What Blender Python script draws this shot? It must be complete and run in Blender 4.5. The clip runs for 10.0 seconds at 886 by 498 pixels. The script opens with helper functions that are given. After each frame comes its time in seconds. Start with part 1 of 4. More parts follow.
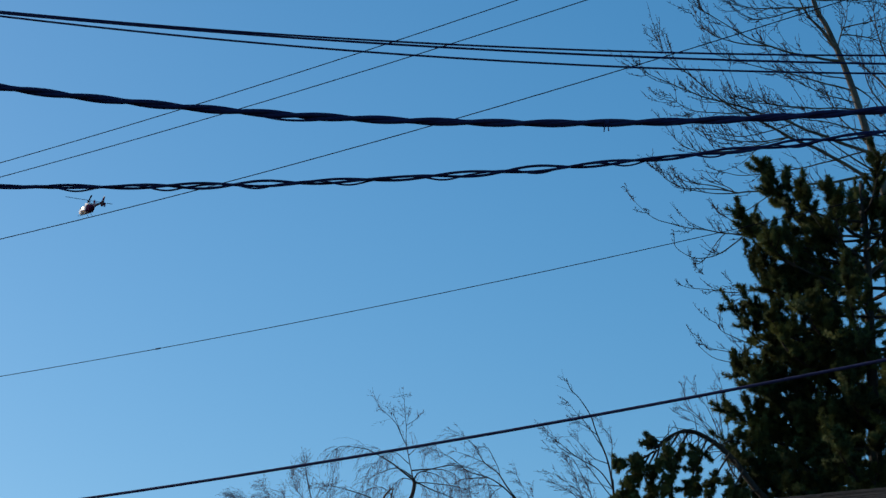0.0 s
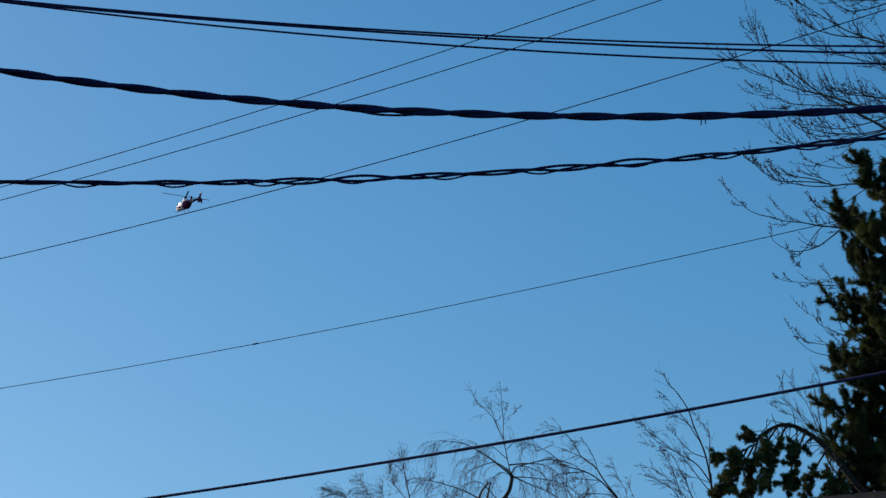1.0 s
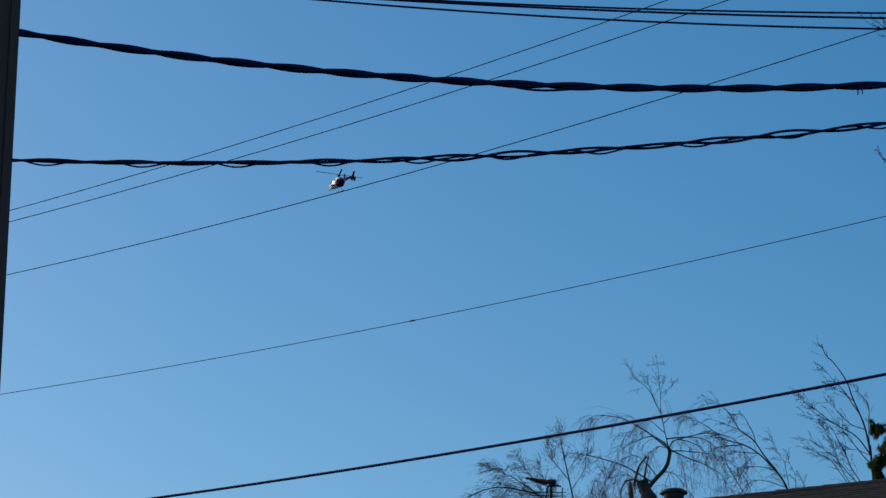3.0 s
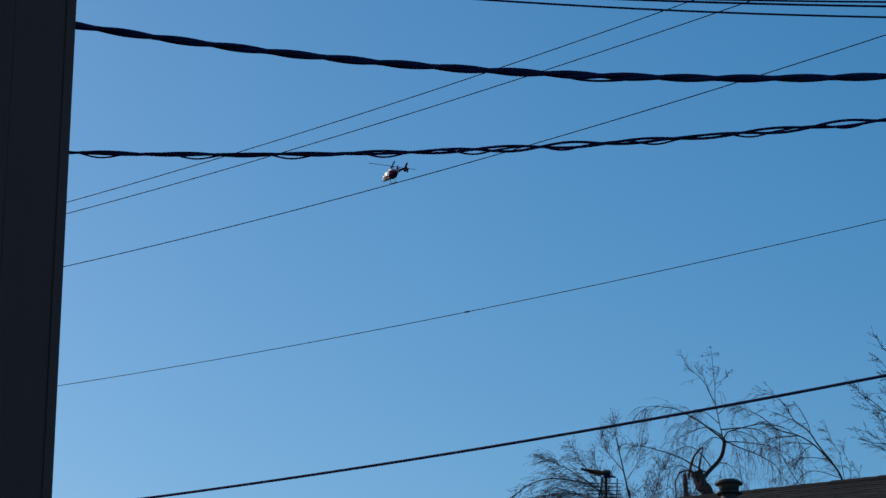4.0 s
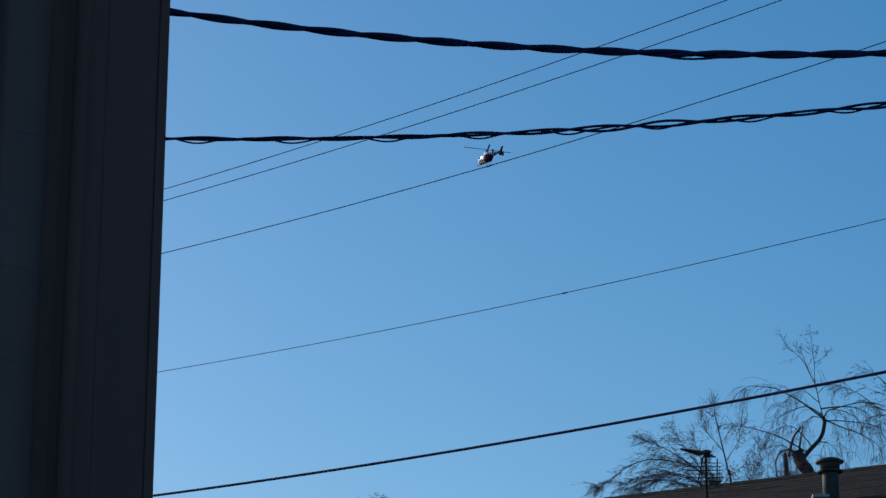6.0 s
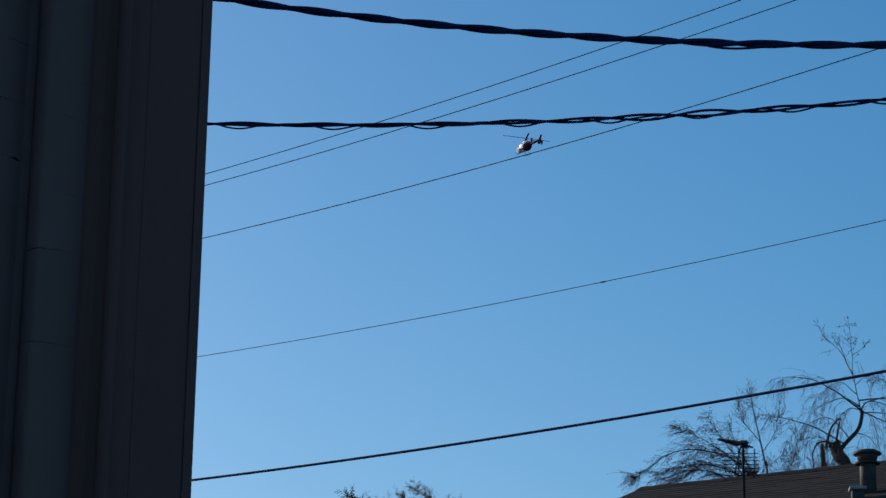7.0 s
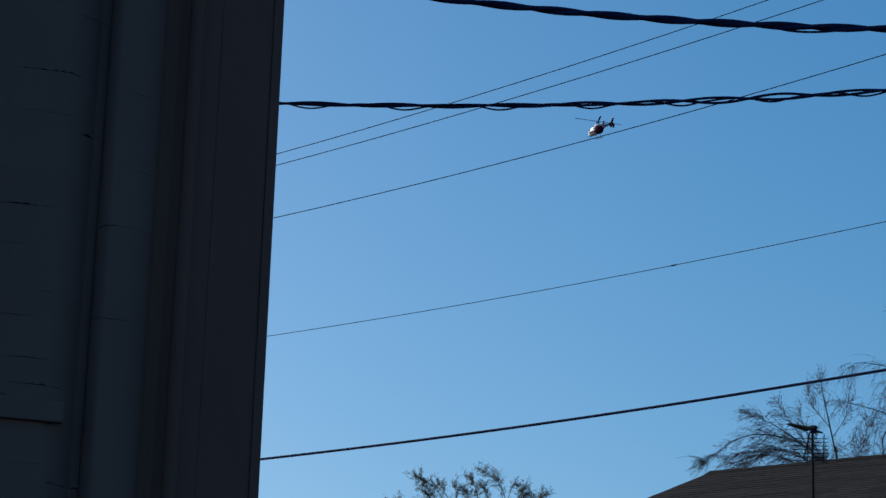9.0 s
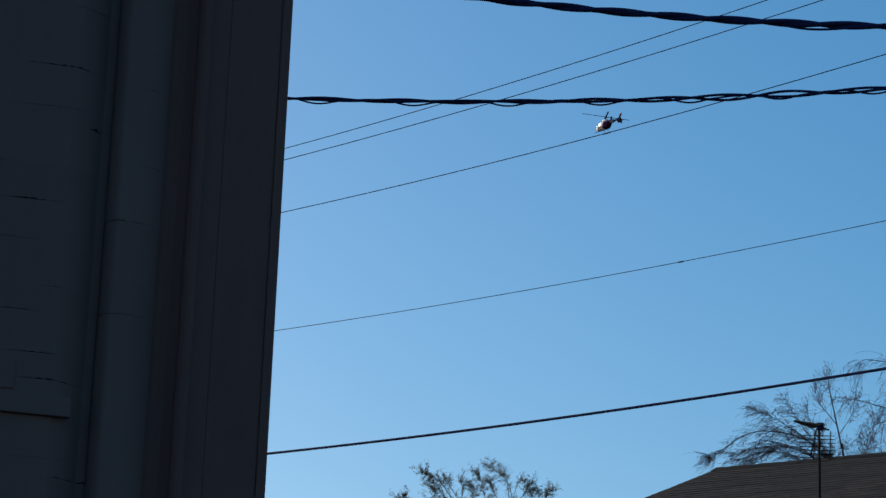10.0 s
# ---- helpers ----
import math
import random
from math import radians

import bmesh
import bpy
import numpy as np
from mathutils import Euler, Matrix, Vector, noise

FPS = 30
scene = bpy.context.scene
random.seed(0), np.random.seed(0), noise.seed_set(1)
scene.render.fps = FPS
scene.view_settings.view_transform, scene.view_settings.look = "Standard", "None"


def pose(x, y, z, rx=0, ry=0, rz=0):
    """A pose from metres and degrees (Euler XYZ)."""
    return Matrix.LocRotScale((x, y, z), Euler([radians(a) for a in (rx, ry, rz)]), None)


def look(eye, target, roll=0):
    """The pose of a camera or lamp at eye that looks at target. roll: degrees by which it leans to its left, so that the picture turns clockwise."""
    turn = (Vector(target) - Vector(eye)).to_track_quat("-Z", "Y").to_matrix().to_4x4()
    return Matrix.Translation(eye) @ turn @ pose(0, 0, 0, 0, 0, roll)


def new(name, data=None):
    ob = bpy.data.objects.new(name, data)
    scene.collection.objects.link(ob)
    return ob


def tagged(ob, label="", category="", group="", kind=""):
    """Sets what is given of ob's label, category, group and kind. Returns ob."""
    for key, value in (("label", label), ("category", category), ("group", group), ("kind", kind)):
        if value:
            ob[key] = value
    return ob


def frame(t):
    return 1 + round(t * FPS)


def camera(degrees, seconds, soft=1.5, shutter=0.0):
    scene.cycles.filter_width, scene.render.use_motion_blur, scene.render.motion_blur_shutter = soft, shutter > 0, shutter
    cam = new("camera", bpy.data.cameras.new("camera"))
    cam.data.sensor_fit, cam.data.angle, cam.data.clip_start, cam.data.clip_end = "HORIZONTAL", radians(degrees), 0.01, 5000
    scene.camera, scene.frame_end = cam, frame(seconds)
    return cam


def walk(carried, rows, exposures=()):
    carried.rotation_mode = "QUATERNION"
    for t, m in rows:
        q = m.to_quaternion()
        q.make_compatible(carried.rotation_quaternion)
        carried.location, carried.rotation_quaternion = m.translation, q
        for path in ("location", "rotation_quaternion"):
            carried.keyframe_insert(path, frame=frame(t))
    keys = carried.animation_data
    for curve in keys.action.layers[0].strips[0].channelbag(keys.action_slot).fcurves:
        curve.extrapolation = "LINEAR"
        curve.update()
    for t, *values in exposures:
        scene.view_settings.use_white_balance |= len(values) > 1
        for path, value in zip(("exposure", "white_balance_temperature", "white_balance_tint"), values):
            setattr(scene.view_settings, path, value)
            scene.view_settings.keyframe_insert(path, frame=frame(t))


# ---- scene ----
cam = camera(17.83, 10.0, soft=1.45)
# seconds, eye x and z, then yaw, pitch, roll in degrees; held by hand almost on one spot
ROWS = [
    (0.0, 0.000, 1.600, -6.000, 18.000, -1.000),
    (0.5, -0.008, 1.608, -5.100, 17.931, -0.915),
    (1.0, -0.005, 1.598, -3.952, 17.918, -0.626),
    (1.5, -0.004, 1.596, -3.039, 17.876, -0.358),
    (2.0, -0.009, 1.603, -2.287, 17.741, -0.320),
    (2.5, -0.014, 1.600, -1.419, 17.661, -0.594),
    (2.7, -0.016, 1.600, -1.088, 17.580, -0.550),
    (3.8, -0.027, 1.598, 0.240, 17.244, -0.270),
    (4.0, -0.029, 1.598, 0.450, 17.278, -0.251),
    (4.5, -0.031, 1.600, 0.594, 17.229, -0.105),
    (5.0, -0.028, 1.597, 0.982, 17.145, 0.039),
    (5.5, -0.028, 1.596, 1.689, 17.132, -0.068),
    (6.0, -0.029, 1.586, 2.501, 16.957, -0.424),
    (6.2, -0.030, 1.585, 2.735, 16.930, -0.360),
    (7.3, -0.041, 1.582, 3.530, 16.664, 0.600),
    (7.5, -0.043, 1.582, 3.853, 16.664, 0.629),
    (8.0, -0.052, 1.580, 4.353, 16.563, 0.929),
    (8.5, -0.050, 1.578, 4.363, 16.340, 0.902),
    (9.0, -0.037, 1.577, 4.790, 16.332, 1.304),
    (9.5, -0.036, 1.579, 4.910, 16.203, 1.519),
    (10.0, -0.039, 1.583, 4.939, 16.221, 1.603),
]
walk(cam, [(t, pose(x, 0, z, 90 + pitch, 0, yaw) @ pose(0, 0, 0, 0, 0, roll)) for t, x, z, yaw, pitch, roll in ROWS],
     [(0.0, 0.01, 6730, 10), (0.5, -0.07, 6650, 10), (1.0, -0.12, 6530, 10), (1.5, -0.10, 6490, 10), (2.0, -0.17, 6440, 10), (2.5, -0.26, 6410, 10), (4.0, -0.33, 6300, 10), (5.0, -0.29, 6310, 10),
      (7.5, -0.26, 6270, 10), (8.5, -0.27, 6280, 10), (9.0, -0.29, 6320, 10), (9.5, -0.15, 6620, 10), (10.0, -0.11, 6620, 10)])

# ---- world, sun, exposure ----
SUN_LEFT, SUN_HIGH = 50.0, 22.0  # degrees to the left of +y, and above the horizon
world = bpy.data.worlds.new("world")
scene.world = world
world.use_nodes = True
wn = world.node_tree.nodes
sky = wn.new("ShaderNodeTexSky")
sky.sky_type = "NISHITA"
sky.sun_disc = False
sky.sun_elevation = radians(SUN_HIGH)
sky.sun_rotation = radians(-SUN_LEFT)
sky.altitude = 50
sky.air_density, sky.dust_density, sky.ozone_density = 0.957, 1.054, 2.807
wn["Background"].inputs["Strength"].default_value = 0.1323
rich = wn.new("ShaderNodeHueSaturation")
rich.inputs["Saturation"].default_value = 1.39
rich.inputs["Hue"].default_value = 0.4926
world.node_tree.links.new(sky.outputs[0], rich.inputs["Color"])
world.node_tree.links.new(rich.outputs[0], wn["Background"].inputs["Color"])
sun = new("sun", bpy.data.lights.new("sun", "SUN"))
sun.data.energy, sun.data.angle, sun.data.color = 3.0, radians(0.53), (1.0, 0.93, 0.82)
sa, se = radians(SUN_LEFT), radians(SUN_HIGH)
SUN_DIR = Vector((-math.sin(sa) * math.cos(se), math.cos(sa) * math.cos(se), math.sin(se)))
sun.matrix_world = look(SUN_DIR * 60, (0, 0, 0))


# ---- materials ----
def mat(name, col, col2=None, scale=8.0, rough=0.8, metal=0.0, bump=0.0, bump_scale=60.0, random_shift=0.0, stretch=(1, 1, 1), fine=0.35, spec=0.3, thin=0.0):
    """A painted, wooden, metal or leafy surface: two colours mixed by coarse and fine noise, with relief."""
    m = bpy.data.materials.new(name)
    m.use_nodes = True
    n, l = m.node_tree.nodes, m.node_tree.links
    b = n["Principled BSDF"]
    b.inputs["Metallic"].default_value = metal
    b.inputs["Specular IOR Level"].default_value = spec
    col2 = col2 or tuple(c * 0.6 for c in col)
    co = n.new("ShaderNodeTexCoord")
    mp = n.new("ShaderNodeMapping")
    mp.inputs["Scale"].default_value = stretch
    l.new(co.outputs["Object"], mp.inputs[0])
    t1, t2 = n.new("ShaderNodeTexNoise"), n.new("ShaderNodeTexNoise")
    t1.inputs["Scale"].default_value, t1.inputs["Detail"].default_value = scale, 4
    t2.inputs["Scale"].default_value, t2.inputs["Detail"].default_value = scale * 9, 3
    l.new(mp.outputs[0], t1.inputs[0]), l.new(mp.outputs[0], t2.inputs[0])
    add = n.new("ShaderNodeMix")
    add.inputs[0].default_value = fine
    l.new(t1.outputs[0], add.inputs[2]), l.new(t2.outputs[0], add.inputs[3])
    ramp = n.new("ShaderNodeValToRGB")
    ramp.color_ramp.elements[0].position, ramp.color_ramp.elements[1].position = 0.36, 0.64
    ramp.color_ramp.elements[0].color, ramp.color_ramp.elements[1].color = (*col2, 1), (*col, 1)
    l.new(add.outputs[0], ramp.inputs[0])
    out = ramp.outputs[0]
    if random_shift:
        info = n.new("ShaderNodeObjectInfo")
        geo = n.new("ShaderNodeNewGeometry")
        both = n.new("ShaderNodeMath")
        both.operation = "ADD"
        l.new(info.outputs["Random"], both.inputs[0]), l.new(geo.outputs["Random Per Island"], both.inputs[1])
        rng = n.new("ShaderNodeMapRange")
        rng.inputs[2].default_value = 2.0
        rng.inputs[3].default_value, rng.inputs[4].default_value = 1 - random_shift, 1 + random_shift
        l.new(both.outputs[0], rng.inputs[0])
        hsv = n.new("ShaderNodeHueSaturation")
        l.new(rng.outputs[0], hsv.inputs["Value"]), l.new(out, hsv.inputs["Color"])
        out = hsv.outputs[0]
    l.new(out, b.inputs["Base Color"])
    rr = n.new("ShaderNodeMapRange")
    rr.inputs[3].default_value, rr.inputs[4].default_value = max(0.05, rough - 0.12), min(1, rough + 0.1)
    l.new(t2.outputs[0], rr.inputs[0]), l.new(rr.outputs[0], b.inputs["Roughness"])
    if bump:
        t3, bp = n.new("ShaderNodeTexNoise"), n.new("ShaderNodeBump")
        t3.inputs["Scale"].default_value, t3.inputs["Detail"].default_value = bump_scale, 5
        bp.inputs["Strength"].default_value, bp.inputs["Distance"].default_value = bump, 0.01
        l.new(mp.outputs[0], t3.inputs[0]), l.new(t3.outputs[0], bp.inputs["Height"]), l.new(bp.outputs[0], b.inputs["Normal"])
    if thin:
        glow, mix = n.new("ShaderNodeBsdfTranslucent"), n.new("ShaderNodeMixShader")
        mix.inputs[0].default_value = thin
        l.new(out, glow.inputs["Color"]), l.new(b.outputs[0], mix.inputs[1]), l.new(glow.outputs[0], mix.inputs[2])
        l.new(mix.outputs[0], n["Material Output"].inputs["Surface"])
    return m


M = dict(
    asphalt=mat("worn_asphalt", (0.060, 0.058, 0.056), (0.042, 0.041, 0.040), 0.6, 0.95, bump=0.6, bump_scale=60),
    # Bluish glare over the wires is put into these three colours.
    cable=mat("glare_blue_cable_rubber", (0.036, 0.033, 0.096), (0.025, 0.023, 0.070), 20, 0.9, spec=0.1, bump=0.2, bump_scale=90),
    sheath=mat("weathered_glare_blue_sheath", (0.034, 0.036, 0.100), (0.024, 0.026, 0.074), 16, 0.8, spec=0.15, bump=0.2, bump_scale=90),
    bare=mat("weathered_glare_blue_conductor", (0.008, 0.011, 0.026), (0.005, 0.007, 0.018), 12, 0.85, spec=0.1),
    dark_paint=mat("dark_brown_paint", (0.154, 0.073, 0.063), (0.128, 0.062, 0.054), 3, 0.85, bump=0.5, bump_scale=14, stretch=(1, 1, 0.25)),
    siding=mat("dark_weathered_siding", (0.160, 0.092, 0.085), (0.134, 0.078, 0.073), 2.5, 0.85, bump=0.5, bump_scale=10, random_shift=0.06, stretch=(1, 1, 0.4)),
    house_wall=mat("beige_stucco", (0.42, 0.38, 0.30), (0.34, 0.30, 0.24), 3, 0.9, bump=0.4, bump_scale=80),
    shingle=mat("brown_asphalt_shingle", (0.060, 0.044, 0.034), (0.034, 0.026, 0.020), 5, 0.92, bump=0.6, bump_scale=130, random_shift=0.35, fine=0.5, spec=0.1),
    trim=mat("brown_trim", (0.10, 0.07, 0.05), (0.06, 0.045, 0.03), 6, 0.7),
    # Steel darkened so that its colour holds the vents' lack of sun.
    galv=mat("weathered_steel_with_shade", (0.085, 0.078, 0.072), (0.04, 0.037, 0.035), 14, 0.7, metal=0.1, bump=0.15),
    alu=mat("tarnished_aluminium", (0.030, 0.028, 0.030), (0.018, 0.017, 0.018), 20, 0.8, spec=0.1),
    pale_metal=mat("pale_painted_metal", (0.42, 0.41, 0.40), (0.3, 0.29, 0.28), 15, 0.5, metal=0.2),
    bark=mat("grey_brown_bark", (0.055, 0.042, 0.033), (0.025, 0.02, 0.017), 14, 0.9, bump=0.8, bump_scale=40, stretch=(1, 1, 0.3)),
    pale_bark=mat("pale_poplar_bark", (0.175, 0.140, 0.105), (0.050, 0.042, 0.036), 7, 0.85, bump=0.6, bump_scale=30, stretch=(1, 1, 0.5)),
    birch_bark=mat("birch_bark", (0.085, 0.058, 0.046), (0.035, 0.026, 0.022), 10, 0.85, bump=0.5, bump_scale=30),
    raw_wood=mat("splintered_wood", (0.24, 0.11, 0.05), (0.05, 0.03, 0.022), 9, 0.8, bump=0.8, bump_scale=50, stretch=(1, 1, 0.2)),
    twig=mat("reddish_brown_twig", (0.092, 0.064, 0.066), (0.054, 0.040, 0.042), 5, 0.9, random_shift=0.25, spec=0.1),
    fine_twig=mat("purplish_birch_twig", (0.170, 0.105, 0.112), (0.095, 0.062, 0.068), 5, 0.9, random_shift=0.25, spec=0.1),
    needle=mat("dark_pine_needle", (0.122, 0.136, 0.044), (0.048, 0.064, 0.032), 2.2, 0.8, random_shift=0.45, spec=0.08, thin=0.25),
    young_leaf=mat("olive_young_leaf", (0.20, 0.18, 0.12), (0.12, 0.105, 0.075), 3, 0.7, random_shift=0.3, thin=0.5),
    # White paint with a faint purple of sky light put into it.
    heli_white=mat("sky_tinted_white_paint", (0.80, 0.77, 0.82), (0.68, 0.65, 0.70), 1.5, 0.6, spec=0.1),
    # Dark red paint, deepened with the shade of the rear body.
    heli_red=mat("dark_red_paint_with_shade", (0.075, 0.020, 0.050), (0.050, 0.015, 0.038), 1.5, 0.97, spec=0.0),
    heli_grey=mat("grey_aircraft_paint", (0.07, 0.060, 0.09), (0.050, 0.045, 0.07), 1.5, 0.97, spec=0.0),
    heli_dark=mat("dark_grey_aircraft_metal", (0.04, 0.03, 0.045), (0.025, 0.02, 0.03), 3, 0.95, spec=0.0),
    heli_glass=mat("tinted_aircraft_glass", (0.03, 0.03, 0.04), (0.02, 0.02, 0.03), 3, 0.3, spec=0.3),
)


# ---- helpers ----
def link_bm(name, bm, material, parent=None, label="", smooth=True):
    me = bpy.data.meshes.new(name)
    bm.normal_update()
    bm.to_mesh(me)
    bm.free()
    me.materials.append(material)
    if smooth:
        me.shade_smooth()
    ob = new(name, me)
    ob.parent = parent
    return tagged(ob, label)


def part(name, bm, material, parent, label="", smooth=False):
    return link_bm(name, bm, material, parent, label, smooth)


def raw(name, verts, faces, material, parent=None, label="", smooth=True):
    me = bpy.data.meshes.new(name)
    me.from_pydata(verts, [], faces)
    me.materials.append(material)
    if smooth:
        me.shade_smooth()
    ob = new(name, me)
    ob.parent = parent
    return tagged(ob, label)


def thing(name, label, category, at=(0, 0, 0), group="", kind=""):
    ob = new(name)
    ob.location = at
    ob.empty_display_size = 0.1
    return tagged(ob, label, category, group, kind)


def box(bm, size, at=(0, 0, 0), rot=None, bevel=0.0):
    m = Matrix.Translation(at) @ (rot.to_4x4() if rot else Matrix()) @ Matrix.Diagonal((*size, 1))
    r = bmesh.ops.create_cube(bm, size=1, matrix=m)
    if bevel:
        edges = {e for v in r["verts"] for e in v.link_edges}
        bmesh.ops.bevel(bm, geom=list(edges), offset=bevel, segments=2, affect="EDGES", profile=0.6)
    return bm


def tube(verts, faces, path, radii, sides=5, cap=True):
    """A tapered tube along a path, added to the lists."""
    base, n = len(verts), len(path)
    side = Vector((0.31, 0.83, 0.47))
    for i, q in enumerate(path):
        d = (path[min(i + 1, n - 1)] - path[max(i - 1, 0)])
        d = d.normalized() if d.length > 1e-9 else Vector((0, 0, 1))
        side = side - d * side.dot(d)
        if side.length < 1e-4:
            side = d.orthogonal()
        side.normalize()
        up = d.cross(side)
        for k in range(sides):
            a = 2 * math.pi * k / sides
            verts.append(q + (side * math.cos(a) + up * math.sin(a)) * radii[i])
    for i in range(n - 1):
        for k in range(sides):
            a, b = base + i * sides + k, base + i * sides + (k + 1) % sides
            faces.append((a, b, b + sides, a + sides))
    if cap:
        faces.append(tuple(base + k for k in reversed(range(sides))))
        faces.append(tuple(base + (n - 1) * sides + k for k in range(sides)))


def spline(points, steps=6):
    """A smooth line through a few points."""
    p = [Vector(q) for q in points]
    p = [p[0] * 2 - p[1]] + p + [p[-1] * 2 - p[-2]]
    out = []
    for i in range(1, len(p) - 2):
        for s in range(steps):
            t = s / steps
            out.append(0.5 * (2 * p[i] + (p[i + 1] - p[i - 1]) * t + (2 * p[i - 1] - 5 * p[i] + 4 * p[i + 1] - p[i + 2]) * t * t
                              + (3 * p[i] - p[i - 1] - 3 * p[i + 1] + p[i + 2]) * t ** 3))
    out.append(p[-2])
    return out


# ---- ground ----
bm = bmesh.new()
bmesh.ops.create_grid(bm, x_segments=40, y_segments=40, size=2500)
ground = link_bm("ground", bm, M["asphalt"], None, "worn grey asphalt on level ground")
tagged(ground, category="ground", kind="structure")


# ---- overhead wires ----
def hang(x, y0, lean, c2, c1, c0):
    """A point of a sagging wire: its plan is the line y = y0 + lean * x, its height a parabola in x."""
    return Vector((x, y0 + lean * x, c0 + c1 * x + c2 * x * x))


def plain_wire(name, label, plan, sag, radius, x0, x1, material, steps=90):
    v, f = [], []
    path = [hang(x0 + (x1 - x0) * i / steps, *plan, *sag) for i in range(steps + 1)]
    tube(v, f, path, [radius] * len(path), 8)
    ob = raw(name, v, f, material)
    return tagged(ob, label, "power line", "overhead wires")


POLE_LINE = (21.2, -0.8)
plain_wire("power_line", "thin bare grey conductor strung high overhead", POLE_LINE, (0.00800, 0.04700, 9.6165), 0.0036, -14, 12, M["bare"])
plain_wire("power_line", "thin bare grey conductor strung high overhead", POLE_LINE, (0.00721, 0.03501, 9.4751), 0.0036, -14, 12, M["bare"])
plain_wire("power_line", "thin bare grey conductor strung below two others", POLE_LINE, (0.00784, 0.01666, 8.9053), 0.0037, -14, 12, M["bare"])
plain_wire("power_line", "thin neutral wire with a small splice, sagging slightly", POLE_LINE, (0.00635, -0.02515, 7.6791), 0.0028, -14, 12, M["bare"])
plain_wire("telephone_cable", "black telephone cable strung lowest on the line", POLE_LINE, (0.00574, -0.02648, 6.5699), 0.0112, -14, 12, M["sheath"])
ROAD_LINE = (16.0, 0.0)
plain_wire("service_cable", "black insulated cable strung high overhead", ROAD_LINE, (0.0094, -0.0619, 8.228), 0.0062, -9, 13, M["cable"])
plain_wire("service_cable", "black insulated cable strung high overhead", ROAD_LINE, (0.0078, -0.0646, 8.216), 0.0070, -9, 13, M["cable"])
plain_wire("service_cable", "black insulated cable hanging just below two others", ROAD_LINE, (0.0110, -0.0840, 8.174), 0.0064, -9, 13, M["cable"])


def cable_strand(top, name, plan, sag, radius, offset, x0, x1):
    """One strand of a twisted cable; offset(x) gives its shift across and up from the cable's line."""
    v, f, path = [], [], []
    steps = int((x1 - x0) * 42)
    for i in range(steps + 1):
        x = x0 + (x1 - x0) * i / steps
        across, up = offset(x)
        path.append(hang(x, *plan, *sag) + Vector((0, across, up)) - top.location)
    tube(v, f, path, [radius] * len(path), 8)
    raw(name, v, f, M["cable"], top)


def wound(lay, phase, wind):
    """A strand wound round the cable's line, not quite evenly."""
    def offset(x):
        a = 2 * math.pi * x / lay + phase + 0.16 * math.sin(x * 1.7 + 0.4)
        return math.sin(a) * wind(x), math.cos(a) * wind(x)
    return offset


def thick_drop():
    """Two fat insulated conductors wound tightly, and a thin messenger that has sprung loose in one place."""
    plan, sag, x0, x1 = (13.0, 0.0), (0.02545, -0.07756, 6.5665), -2.9, 9.0
    top = thing("twisted_service_drop", "thick black twisted service cable sagging across the view", "power line", hang(3.0, *plan, *sag), "overhead wires")
    for phase in (3.15, 6.29):
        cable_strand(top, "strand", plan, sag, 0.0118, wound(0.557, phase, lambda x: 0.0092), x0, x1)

    def loose(x):
        gap = math.exp(-((x - 0.613) / 0.18) ** 2)
        a = 2 * math.pi * x / 0.557 + 1.2
        return math.sin(a) * 0.012 * (1 - gap), math.cos(a) * 0.0080 * (1 - gap) - 0.0275 * gap
    cable_strand(top, "messenger_wire", plan, sag, 0.0058, loose, x0, x1)


def loose_drop():
    """Two conductors wound round each other, more loosely towards one end, and a bare messenger hanging in loops below them."""
    plan, sag, x0, x1 = (13.6, 0.0), (0.01714, 0.03402, 6.3519), -3.1, 9.0
    top = thing("twisted_service_drop", "black loosely twisted service cable with open gaps between strands", "power line", hang(3.0, *plan, *sag), "overhead wires")

    def opening(x):
        return 0.0064 + 0.0062 * min(1.0, max(0.0, (x + 0.75) / 0.9)) * (0.8 + 0.5 * math.sin(x * 4.3))
    for phase in (0.9, 4.04):
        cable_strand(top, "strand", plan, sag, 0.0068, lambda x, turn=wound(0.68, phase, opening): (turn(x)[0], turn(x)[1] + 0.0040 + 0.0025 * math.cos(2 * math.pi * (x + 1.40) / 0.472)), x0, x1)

    def loops(x):
        a = 2 * math.pi * (x + 1.40) / 0.472 + 0.25 * math.sin(x * 2.3)
        return math.sin(a) * 0.012, 0.002 - 0.0215 * max(0.0, math.cos(a)) ** 1.3 + 0.006 * max(0.0, -math.cos(a))
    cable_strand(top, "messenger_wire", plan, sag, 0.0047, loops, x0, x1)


thick_drop()
loose_drop()

# ---- dark building corner ----
neighbour = thing("wooden_building", "corner of a dark-painted old wooden building in shade", "building")
neighbour.matrix_world = pose(-1.417, 9.0, 0, 0, 0.69, 20)
WT = 7.2


def wall_board(name, x0, x1, proud, thick, material, label="", z0=0.0, z1=WT, bevel=0.006):
    b = box(bmesh.new(), (x1 - x0, thick, z1 - z0), ((x0 + x1) / 2, -proud + thick / 2, (z0 + z1) / 2), bevel=bevel)
    return part(name, b, material, neighbour, label)


